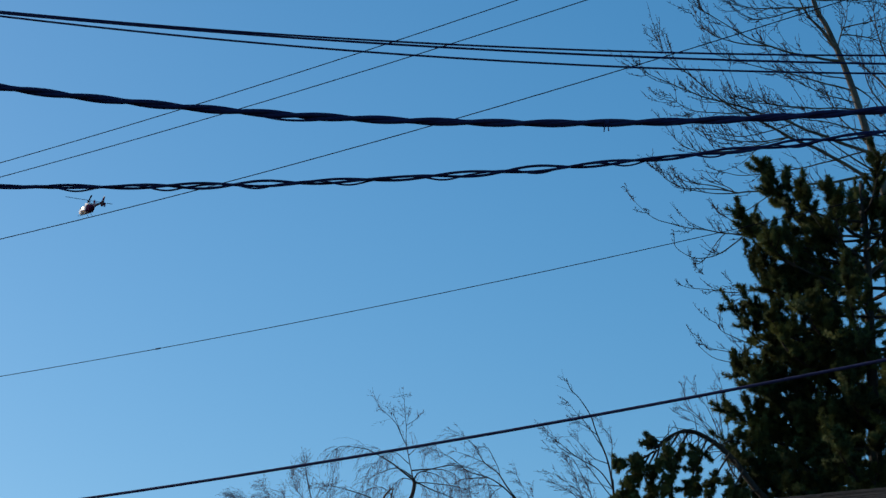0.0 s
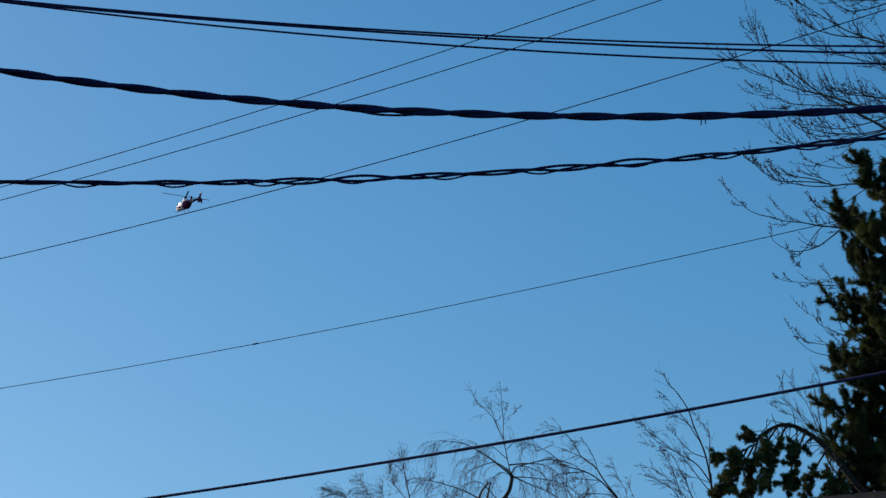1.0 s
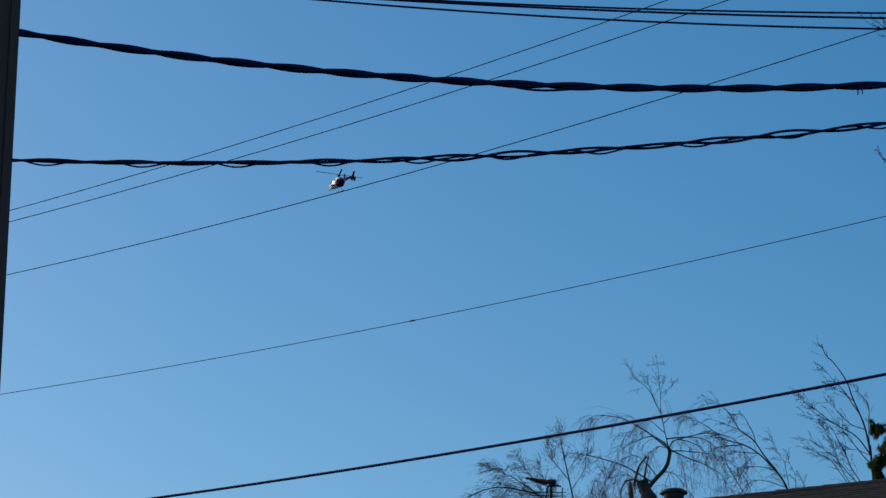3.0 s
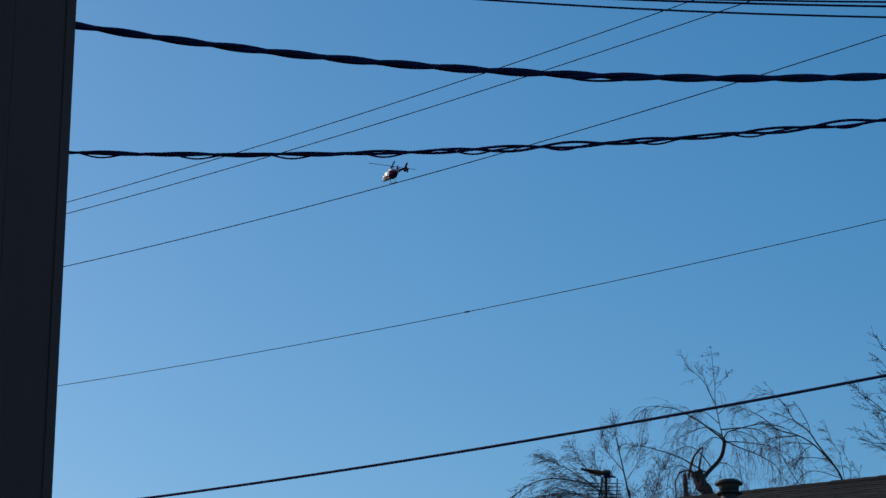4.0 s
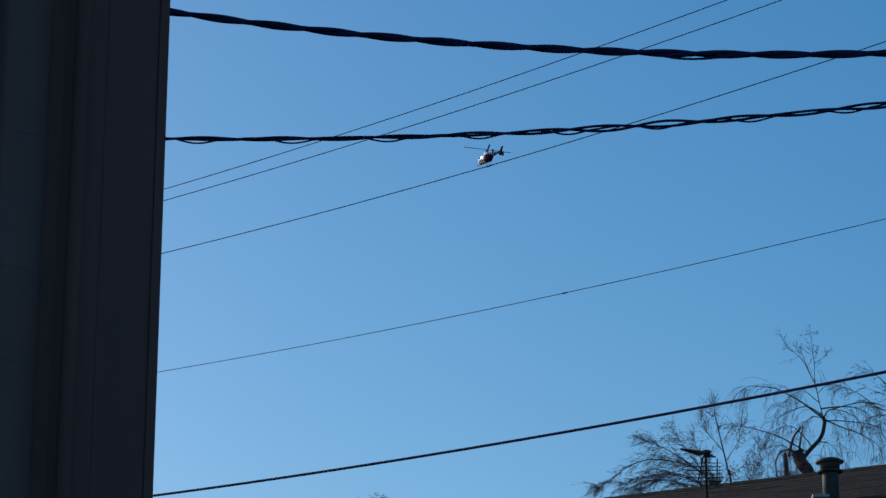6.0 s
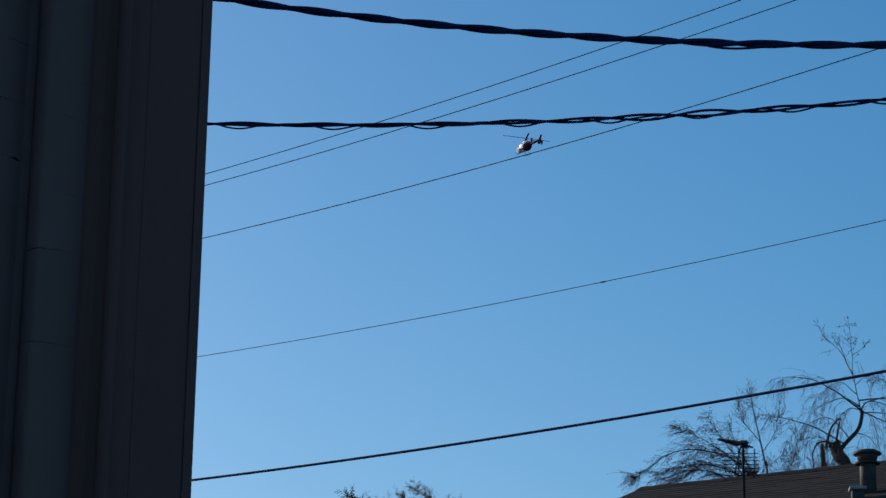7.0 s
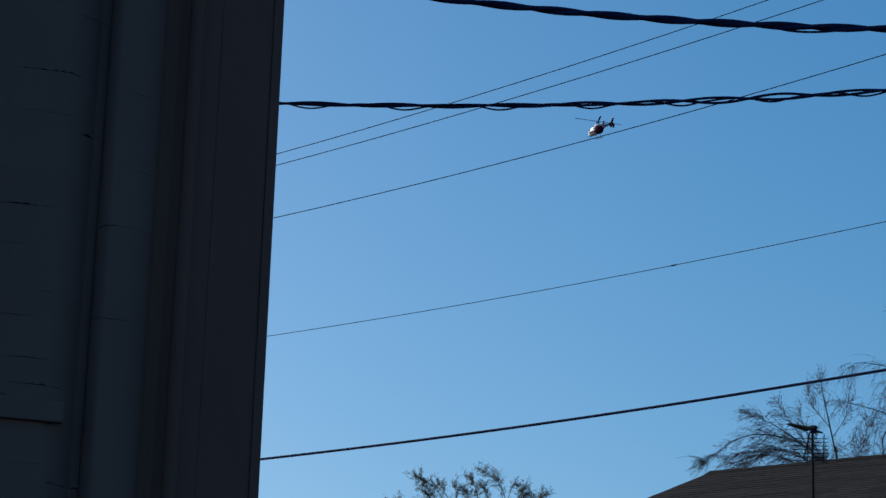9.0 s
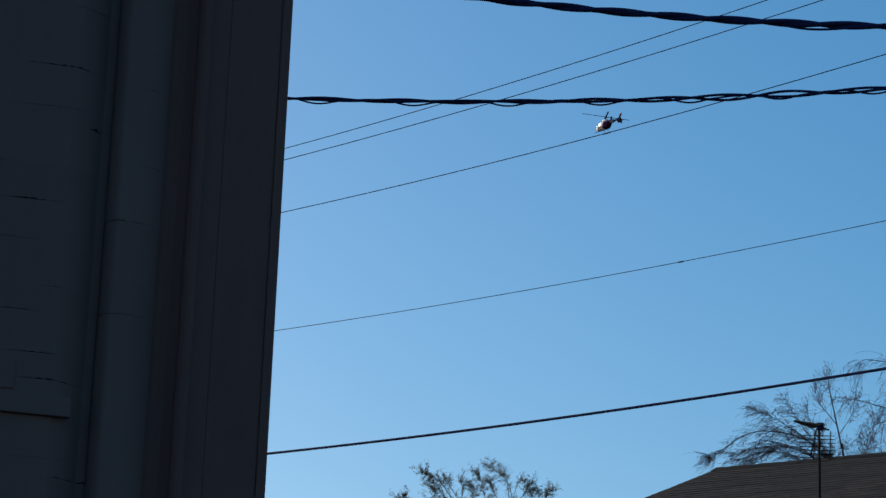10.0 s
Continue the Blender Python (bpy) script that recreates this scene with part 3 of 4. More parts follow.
twiggy("poplar_tree", "tall bare poplar with a pale leaning trunk and budding twigs", 33.0,
       [(10.6, 0), (10.2, 6.0), (9.49, 11.15), (9.11, 13.15), (8.89, 14.14), (8.71, 14.83), (8.49, 15.45), (8.33, 15.84), (8.1, 17.2)],
       [(sweep(*q[:6]), q[6], *CROWDED) for q in POPLAR_TOP + POPLAR_MIDDLE] + [(sweep(*q[:6]), q[6], *SPARSE) for q in POPLAR_LOW + POPLAR_SPRIGS],
       11, M["pale_bark"], M["twig"], 0.2, 0.025, waist=3, r_waist=0.062, r_tip=0.014, density=8.0, twig=0.60, bend=(-0.2, 0, 0.55), second=3, spurs=3, spur=0.032, fine=0.0036, depth=0.22, open_angle=0.62, crook=0.05)
twiggy("poplar_tree", "bare budding poplar crown close beside another", 33.8,
       [(10.9, 0), (10.6, 6.0), (10.2, 11.0), (9.9, 13.5), (9.6, 15.2), (9.5, 17.0)],
       [([(10.1, 12.2), (9.4, 13.1), (8.8, 13.5), (8.2, 13.7)], 0.9), ([(9.9, 13.5), (9.4, 14.2), (9.0, 14.5)], 0.9), ([(9.7, 14.6), (9.3, 15.3), (8.9, 15.6)], 0.8), ([(9.85, 13.2), (9.18, 14.1), (8.83, 14.6), (8.62, 15.0)], 0.8),
        ([(9.75, 14.1), (9.22, 14.7), (8.95, 15.3)], 0.8), ([(9.9, 13.4), (8.87, 14.0), (8.36, 14.3)], 0.8), ([(9.6, 15.0), (9.33, 15.5), (9.21, 16.04)], 0.7)],
       12, M["pale_bark"], M["twig"], 0.18, 0.025, waist=3, r_waist=0.05, r_tip=0.014, density=7, twig=0.7, bend=(-0.2, 0, 0.6), second=3, spurs=4, spur=0.030, fine=0.0036, open_angle=0.55, depth=0.5, crook=0.05)

RISING = ((-0.1, 0, 0.4), 0.9, 1.0)
UPRIGHT = ((-0.15, 0, 0.1), 0.42, 0.6)
WEEP = dict(bend=(-0.1, 0, -1.5), second=4, spurs=2, spur=0.022, fine=0.0017, open_angle=0.75, depth=0.25, crook=0.07)
birch = twiggy("birch_tree", "weeping birch with a snapped trunk and drooping bare twigs", 40.0, [(3.75, 0), (3.62, 7.0), (3.50, 9.97), (3.37, 10.45), (3.31, 10.64)],
               [([(3.39, 10.51), (3.53, 10.68), (3.68, 10.86), (3.75, 11.05), (3.72, 11.16)], 2.5, *UPRIGHT), ([(3.69, 11.12), (3.64, 11.42), (3.61, 11.63), (3.61, 12.05), (3.59, 12.3), (3.58, 12.42)], 0.52, *UPRIGHT),
                ([(3.61, 11.62), (3.5, 11.84), (3.38, 12.05), (3.25, 12.18), (3.19, 12.30)], 0.44, *UPRIGHT), ([(3.69, 11.12), (3.49, 11.29), (3.29, 11.45), (3.12, 11.56), (2.88, 11.65), (2.67, 11.66), (2.55, 11.55)], 0.9),
                ([(3.69, 11.12), (3.82, 11.25), (4.07, 11.16), (4.27, 10.96)], 0.8), ([(3.68, 11.25), (4.03, 11.31), (4.28, 11.27), (4.43, 11.14)], 0.8)] + [([(3.5, 10.6), (3.04, 10.86), (2.63, 10.99), (2.3, 11.04)], 0.8), ([(3.54, 11.78), (3.46, 12.01), (3.41, 12.14)], 0.3, *UPRIGHT),
                ([(3.61, 11.92), (3.75, 12.06), (3.82, 12.15)], 0.3, *UPRIGHT), ([(3.69, 11.1), (4.0, 10.95), (4.4, 10.78), (4.6, 10.5)], 0.7), ([(3.84, 11.25), (4.3, 11.33), (4.66, 11.2), (4.82, 10.95)], 0.6),
                ([(3.55, 10.7), (3.25, 10.98), (2.9, 10.85)], 0.6)] + [([(3.65, 11.35), (3.42, 11.55), (3.12, 11.4)], 0.45), ([(3.63, 11.5), (3.83, 11.6), (4.03, 11.42)], 0.45), ([(3.69, 11.12), (3.5, 11.12), (3.3, 10.8)], 0.5),
                ([(3.69, 11.08), (3.85, 11.0), (3.95, 10.65)], 0.5), ([(3.4, 10.4), (3.1, 10.7), (2.8, 10.6)], 0.5), ([(3.6, 10.8), (3.8, 10.75), (4.1, 10.4)], 0.5), ([(3.69, 11.08), (4.1, 11.05), (4.5, 10.95), (4.8, 10.6)], 0.6), ([(3.68, 11.18), (3.45, 11.29), (3.2, 11.16), (3.04, 11.03)], 0.7)],
               21, M["birch_bark"], M["fine_twig"], 0.17, 0.015, waist=2, r_waist=0.105, r_tip=0.085, density=24, twig=0.6, **WEEP)
for label, limbs in (("broken limb with pale orange splintered wood", [([(3.19, 10.56), (3.27, 10.84), (3.38, 10.99)], 0.022), ([(3.33, 10.60), (3.37, 10.80), (3.41, 10.97)], 0.019)]),
                     ("dark torn stump of a second stem", [([(3.16, 9.9), (3.15, 10.3), (3.14, 10.62)], 0.055), ([(3.30, 10.60), (3.20, 10.66), (3.05, 10.63)], 0.020), ([(3.08, 10.64), (3.00, 10.48), (3.02, 10.2)], 0.013)])):
    vs, fs = [], []
    for pts, r in limbs:
        path = spline([Vector((x - 3.75, 0, z)) for x, z in pts], 6)
        tube(vs, fs, path, [q * (1 + 0.35 * noise.noise(Vector((i * 1.7, r * 90, 3.0)))) for i, q in enumerate(taper(len(path), r, r * 0.5))], 8)
    for i in range(7):
        tip = Vector((3.36 - 3.75 + i * 0.012, 0.02 * math.sin(i * 2.1), 10.97))
        if label.startswith("broken"):
            tube(vs, fs, [tip, tip + Vector((0.012 * math.sin(i * 3.3), 0.0, 0.05 + 0.03 * math.sin(i * 1.9)))], [0.007, 0.002], 4)
    raw("snapped_limb", vs, fs, M["raw_wood"] if label.startswith("broken") else M["birch_bark"], birch, label)

twiggy("birch_tree", "leaning bare birch with long arching limbs", 42.0, [(6.3, 0), (6.2, 6.0), (5.95, 9.8), (5.7, 10.9), (5.5, 11.28)],
       [([(5.55, 11.2), (5.28, 11.61), (5.15, 11.78), (4.98, 11.94), (4.85, 12.18), (4.72, 12.31), (4.46, 12.4)], 1.0), ([(5.55, 11.2), (5.27, 11.52), (5.02, 11.67), (4.74, 11.78), (4.5, 11.97), (4.28, 12.09), (4.13, 12.14)], 1.0),
        ([(5.23, 11.69), (5.19, 11.87), (5.04, 12.08), (4.94, 12.1)], 0.5), ([(5.02, 11.92), (4.8, 11.98), (4.54, 12.06)], 0.5), ([(5.85, 10.2), (5.1, 10.8), (4.79, 11.35), (4.72, 11.71), (4.58, 11.82)], 0.6)] + [([(5.27, 11.5), (4.93, 11.56), (4.62, 11.49)], 0.5), ([(5.75, 10.8), (5.65, 11.3), (5.54, 11.47), (5.44, 11.68)], 0.4), ([(5.02, 11.65), (4.62, 11.6), (4.4, 11.42)], 0.6), ([(5.5, 11.28), (5.0, 11.3), (4.7, 11.0)], 0.5), ([(5.65, 11.0), (5.2, 11.1), (4.9, 10.8)], 0.5), ([(5.27, 11.52), (5.1, 11.4), (4.95, 11.1)], 0.4), ([(5.75, 10.8), (5.82, 11.1), (5.68, 11.42)], 0.5), ([(5.9, 10.0), (6.0, 10.7), (5.9, 11.2)], 0.5)],
       22, M["birch_bark"], M["fine_twig"], 0.10, 0.013, waist=2, r_waist=0.028, r_tip=0.014, density=15, twig=0.32, bend=(-0.5, 0, -0.5), second=3, spurs=3, spur=0.026, fine=0.0018, open_angle=0.6, depth=0.25)
twiggy("birch_tree", "slender bare birch with a fine upright crown", 38.0, [(2.5, 0), (2.35, 6.0), (2.23, 9.6), (2.2, 9.89), (2.11, 10.37), (2.05, 10.68), (2.03, 10.88)],
       [([(2.16, 10.05), (2.36, 10.37), (2.41, 10.65)], 0.6), ([(2.13, 10.21), (1.9, 10.53), (1.83, 10.73)], 0.6), ([(2.4, 9.3), (2.55, 9.80), (2.67, 10.29)], 0.6),
        ([(2.3, 8.9), (2.75, 9.7), (3.0, 10.10)], 0.6)],
       23, M["birch_bark"], M["fine_twig"], 0.1, 0.010, waist=2, r_waist=0.015, r_tip=0.005, density=44, twig=0.30, bend=(0, 0, 0.35), second=4, spurs=2, spur=0.026, fine=0.0017, depth=0.15)
twiggy("willow_tree", "low bare willow with fans of twigs arching over the roof", 37.0, [(2.2, 0), (2.15, 6.0), (2.05, 9.2), (2.0, 9.5)],
       [([(2.02, 9.4), (1.74, 9.71), (1.29, 9.85), (0.83, 9.78), (0.49, 9.53), (0.41, 9.5)], 0.9), ([(2.0, 9.4), (1.6, 9.81), (1.25, 10.05), (1.02, 10.14)], 0.6),
        ([(2.0, 9.4), (1.63, 9.93), (1.4, 10.28)], 0.6), ([(2.0, 9.4), (1.43, 9.66), (0.98, 9.64), (0.72, 9.55)], 0.8), ([(2.0, 9.4), (1.82, 9.81), (1.67, 10.13)], 0.5), ([(2.0, 9.3), (1.6, 9.50), (1.2, 9.60), (0.95, 9.48)], 0.6), ([(2.05, 9.3), (2.15, 9.63), (2.35, 9.83)], 0.5)] + [([(2.0, 9.3), (1.75, 9.48), (1.5, 9.83), (1.2, 9.93)], 0.5), ([(2.1, 9.0), (2.5, 9.4), (2.9, 9.6)], 0.5, *RISING),
        ([(2.05, 9.1), (1.6, 9.45), (1.15, 9.6), (0.8, 9.5)], 0.6), ([(2.05, 9.1), (1.75, 9.5), (1.45, 9.66), (1.1, 9.72)], 0.5), ([(2.1, 8.9), (2.35, 9.4), (2.5, 9.85)], 0.5, *RISING), ([(2.1, 8.8), (2.7, 9.3), (3.05, 9.7)], 0.5, *RISING),
        ([(2.1, 8.8), (2.9, 9.2), (3.4, 9.55)], 0.5, *RISING), ([(2.0, 9.0), (1.85, 9.5), (1.9, 9.9)], 0.5, *RISING), ([(2.0, 9.0), (1.5, 9.3), (0.9, 9.4)], 0.5)],
       24, M["bark"], M["fine_twig"], 0.12, 0.013, waist=2, r_waist=0.05, r_tip=0.016, density=54, twig=0.36, bend=(-0.5, 0, -0.55), second=3, spurs=2, spur=0.026, fine=0.0017, open_angle=0.65, depth=0.15)
twiggy("birch_tree", "bare young birch with long slanting branches", 40.0, [(7.0, 0), (6.85, 7.0), (6.66, 10.84), (6.65, 11.01), (6.58, 11.44), (6.43, 11.86), (6.35, 12.12), (6.19, 12.38), (6.07, 12.51), (6.01, 12.68)],
       [([(6.65, 11.01), (6.45, 11.27), (6.16, 11.49), (5.83, 11.73), (5.6, 11.92)], 0.9), ([(6.16, 11.49), (5.87, 11.6), (5.65, 11.8)], 0.5), ([(6.64, 10.85), (6.36, 11.21), (6.24, 11.39), (6.04, 11.63)], 0.7),
        ([(6.59, 11.38), (6.37, 11.48), (6.17, 11.73), (6.03, 11.86)], 0.6), ([(6.53, 11.59), (6.3, 11.95), (6.1, 12.16), (5.98, 12.32)], 0.6), ([(6.45, 11.8), (6.22, 11.95), (6.0, 12.06)], 0.5)] + [([(6.64, 11.1), (6.65, 11.48), (6.64, 11.78), (6.54, 11.95), (6.42, 12.1)], 0.6), ([(6.72, 10.0), (6.28, 10.82), (6.11, 11.22), (6.0, 11.52)], 0.6), ([(6.7, 10.2), (6.35, 10.82), (6.19, 11.14), (6.04, 11.43), (5.66, 11.58)], 0.7),
        ([(6.72, 10.1), (6.24, 10.85), (6.02, 11.09), (5.71, 11.3)], 0.6), ([(6.74, 9.9), (6.17, 10.82), (5.94, 10.98), (5.74, 11.09)], 0.6), ([(6.65, 10.97), (6.44, 11.05), (6.19, 11.07)], 0.5)],
       25, M["bark"], M["fine_twig"], 0.08, 0.012, waist=2, r_waist=0.017, r_tip=0.005, density=15, twig=0.24, bend=(-0.45, 0, 0.15), second=2, spurs=3, spur=0.026, fine=0.0020, depth=0.2, open_angle=0.6)
twiggy("birch_tree", "thin bare branches rising beside a dark conifer", 38.0, [(9.0, 0), (8.9, 7.0), (8.62, 10.0), (8.02, 10.78), (7.87, 11.41)],
       [([(8.02, 10.78), (7.86, 11.22), (7.56, 11.51), (7.21, 11.69)], 0.55), ([(8.0, 10.86), (7.81, 11.34), (7.61, 11.59), (7.43, 11.82), (7.36, 12.1)], 0.55), ([(8.03, 10.9), (7.87, 11.41), (7.75, 11.71), (7.58, 11.92), (7.55, 12.12)], 0.55), ([(7.98, 11.02), (7.7, 11.41), (7.46, 11.63), (7.27, 11.73)], 0.55), ([(8.08, 11.02), (7.96, 11.51), (7.83, 11.76), (7.81, 12.0)], 0.55), ([(8.04, 11.1), (8.04, 11.51), (7.96, 11.92), (7.91, 12.17)], 0.55)],
       26, M["bark"], M["fine_twig"], 0.09, 0.012, waist=2, r_waist=0.018, r_tip=0.006, density=11, twig=0.24, bend=(-0.25, 0, 0.45), second=2, spurs=2, spur=0.025, fine=0.0023, depth=0.15, open_angle=0.5, crook=0.05)


def leafy(name, label, y0, trunk, limbs, seed):
    """A small tree with its first sparse leaves on the twigs."""
    top = twiggy(name, label, y0, trunk, limbs, seed, M["bark"], M["twig"], 0.12, 0.012, waist=2, r_waist=0.025, r_tip=0.006, density=22, twig=0.27, bend=(0, 0, 0.2), second=4, spurs=2, spur=0.022, fine=0.0019, depth=0.3, open_angle=0.8)
    rnd = random.Random(seed)
    v, f = [], []
    twigs = [c for c in top.children if c.name.startswith("twigwork")][0].data.vertices
    for _ in range(9500):
        q = twigs[rnd.randrange(len(twigs))].co + unit(rnd) * 0.03
        a, b = unit(rnd), unit(rnd)
        s = rnd.uniform(0.007, 0.014)
        k = len(v)
        v.extend([q - a * s, q + b * s * 0.6, q + a * s, q - b * s * 0.6])
        f.append((k, k + 1, k + 2, k + 3))
    tagged(raw("foliage", v, f, M["young_leaf"], top, smooth=False), kind="stuff")
    return top


leafy("ash_tree", "distant tree with sparse olive young leaves", 48.0, [(-3.8, 0), (-3.8, 7.0), (-3.82, 9.8), (-3.86, 10.9)],
      [([(-3.85, 10.4), (-3.89, 10.99), (-4.09, 11.35), (-4.29, 11.48), (-4.42, 11.52)], 0.7), ([(-3.84, 10.3), (-3.95, 10.99), (-4.17, 11.28), (-4.32, 11.4)], 0.6), ([(-3.85, 10.7), (-3.84, 11.11), (-3.99, 11.4), (-4.09, 11.48)], 0.6),
       ([(-3.85, 10.6), (-3.77, 10.99), (-3.76, 11.31), (-3.78, 11.42)], 0.5), ([(-3.83, 10.1), (-3.59, 10.99), (-3.52, 11.26), (-3.6, 11.35)], 0.5), ([(-3.83, 10.0), (-4.28, 10.9), (-4.18, 11.18), (-4.25, 11.28)], 0.5),
       ([(-3.82, 9.8), (-4.5, 10.6), (-4.72, 11.0), (-4.76, 11.12)], 0.5)], 31)
leafy("ash_tree", "distant tree with sparse olive young leaves", 48.6, [(-3.1, 0), (-3.1, 7.0), (-3.0, 10.0), (-2.95, 10.9)],
      [([(-2.97, 10.6), (-2.89, 11.11), (-3.03, 11.53), (-3.23, 11.70), (-3.33, 11.78)], 0.7), ([(-2.96, 10.8), (-2.94, 11.11), (-2.99, 11.59), (-3.08, 11.70)], 0.6), ([(-2.98, 10.4), (-2.79, 11.11), (-2.65, 11.42), (-2.55, 11.52)], 0.6),
       ([(-3.0, 10.3), (-3.14, 11.08), (-3.27, 11.43), (-3.33, 11.58)], 0.6), ([(-3.0, 10.0), (-3.32, 11.08), (-3.45, 11.48), (-3.52, 11.62)], 0.6), ([(-3.0, 10.0), (-2.4, 11.09), (-2.32, 11.34), (-2.24, 11.42)], 0.5),
       ([(-2.95, 10.9), (-2.89, 11.23), (-2.8, 11.54), (-2.7, 11.57)], 0.5), ([(-2.99, 10.2), (-2.55, 11.09), (-2.6, 11.34), (-2.5, 11.37)], 0.5)], 32)


def needles(rnd, v, f, path, per, length, width):
    """Needles all round a shoot, slanting forward."""
    n = len(path) - 1
    for i in range(n):
        t = tangent(path, i)
        for _ in range(per):
            q = path[i].lerp(path[i + 1], rnd.random())
            w = unit(rnd)
            w = (w - t * w.dot(t)).normalized()
            d = (w + t * rnd.uniform(0.05, 0.9)).normalized()
            s = t.cross(d).normalized() * width
            L = length * rnd.uniform(0.7, 1.2)
            k = len(v)
            v.extend([q - s, q + s, q + d * L])
            f.append((k, k + 1, k + 2))


def bough(rnd, wood, green, path, r0, side_len, step, bare=0.25, lift=0.5, per=25, nl=0.054):
    tube(wood[0], wood[1], path, taper(len(path), r0, 0.006), 5)
    length = sum((b - a).length for a, b in zip(path, path[1:]))
    for _ in range(max(3, int(length / step))):
        at = rnd.uniform(bare, 1)
        i = min(len(path) - 1, int(at * len(path)))
        t = tangent(path, i)
        w = (t * 0.7 + unit(rnd) * 0.9 + Vector((0, 0, 0.15))).normalized()
        sl = side_len * rnd.uniform(0.5, 1.1) * (1.15 - 0.55 * at)
        s = shoot(rnd, path[i], w, sl, Vector((0, 0, lift)), 5, 0.14)
        tube(wood[0], wood[1], s, taper(6, 0.008, 0.004), 3, False)
        needles(rnd, green[0], green[1], s[1:], per, nl, 0.0074)
        for _ in range(3):
            j = rnd.randrange(1, 6)
            s2 = shoot(rnd, s[j], (tangent(s, j) + unit(rnd) * 0.8).normalized(), sl * rnd.uniform(0.3, 0.5), Vector((0, 0, lift)), 3, 0.14)
            needles(rnd, green[0], green[1], s2, per, nl, 0.0066)
    needles(rnd, green[0], green[1], path[-4:], per * 2, nl * 1.1, 0.0065)


def pine(seed):
    rnd = random.Random(seed)
    root = Vector((7.42, 28.0, 0))
    top = thing("pine_tree", "dense dark green pine with upturned bushy shoots", "tree", root)
    axis = spline([(0, 0, 0), (-0.02, 0, 4.0), (-0.01, 0, 7.5), (0.03, 0, 9.5), (0.06, 0, 10.8), (0.05, 0, 11.55)], 8)
    v, f = [], []
    tube(v, f, axis, [0.19 - 0.014 * q.z for q in axis], 10)
    raw("trunk", v, f, M["bark"], top)
    tall = [q for q in axis if q.z > 5.2]
    boughs = []
    for k in range(128):
        z = 5.4 + 5.9 * (k / 127) ** 1.12
        reach = 1.7 if z < 9.0 else 1.7 - (z - 9.0) * 0.12 if z < 10.0 else 1.58 - (z - 10.0) * 0.62
        a = rnd.uniform(0, 2 * math.pi)
        boughs.append((z, a, reach * rnd.uniform(0.62, 1.0) * (0.76 if math.cos(a) < -0.5 and z < 10.2 else 1.0), rnd.uniform(0.1, 0.5)))
    for z, reach, rise in ((10.75, 1.22, 0.25), (10.48, 1.29, 0.2), (10.2, 1.2, 0.2), (9.95, 1.50, 0.2), (9.75, 1.25, 0.1), (9.5, 1.1, 0.1), (9.2, 1.40, 0.15), (8.95, 1.46, 0.13), (8.7, 1.2, 0.1), (8.45, 1.54, 0.2), (8.1, 1.4, 0.2), (7.8, 1.5, 0.3)):
        for k in range(3):
            boughs.append((z - 0.09 * k, math.pi + rnd.uniform(-0.2, 0.2), reach * (1 - 0.13 * k), rise))
    for z, a, reach, rise in boughs:
        base = min(axis, key=lambda q: abs(q.z - z))
        out = Vector((math.cos(a), math.sin(a), 0))
        path = spline([base, base + out * reach * 0.45 + Vector((0, 0, rise * 0.2 - 0.04)), base + out * reach * 0.85 + Vector((0, 0, rise * 0.55)), base + out * reach + Vector((0, 0, rise + 0.1))], 5)
        wood, green = ([], []), ([], [])
        bough(rnd, wood, green, path, 0.017, 0.33, 0.052 if z < 9.6 else 0.098, bare=0.08 if z < 10.0 else 0.2)
        br = raw("bough", wood[0], wood[1], M["bark"], top)
        tagged(raw("foliage", green[0], green[1], M["needle"], br, smooth=False), kind="stuff")
    for tip, start in (((-1.0, 0.1, 11.70), 10.55), ((-0.72, -0.4, 11.35), 10.6), ((-0.30, 0.1, 11.50), 10.9), ((0.15, -0.2, 11.5), 10.9), ((0.6, 0.3, 11.35), 10.5), ((-1.28, -0.1, 11.1), 10.2)):
        base = min(axis, key=lambda q: abs(q.z - start))
        tip = Vector(tip)
        path = spline([base, base.lerp(tip, 0.5) + Vector((0, 0, -0.16)), base.lerp(tip, 0.86) + Vector((0, 0, -0.14)), tip], 5)
        wood, green = ([], []), ([], [])
        bough(rnd, wood, green, path, 0.026, 0.27, 0.042, lift=0.6)
        br = raw("bough", wood[0], wood[1], M["bark"], top)
        tagged(raw("foliage", green[0], green[1], M["needle"], br, smooth=False), kind="stuff")
    return top


pine(41)


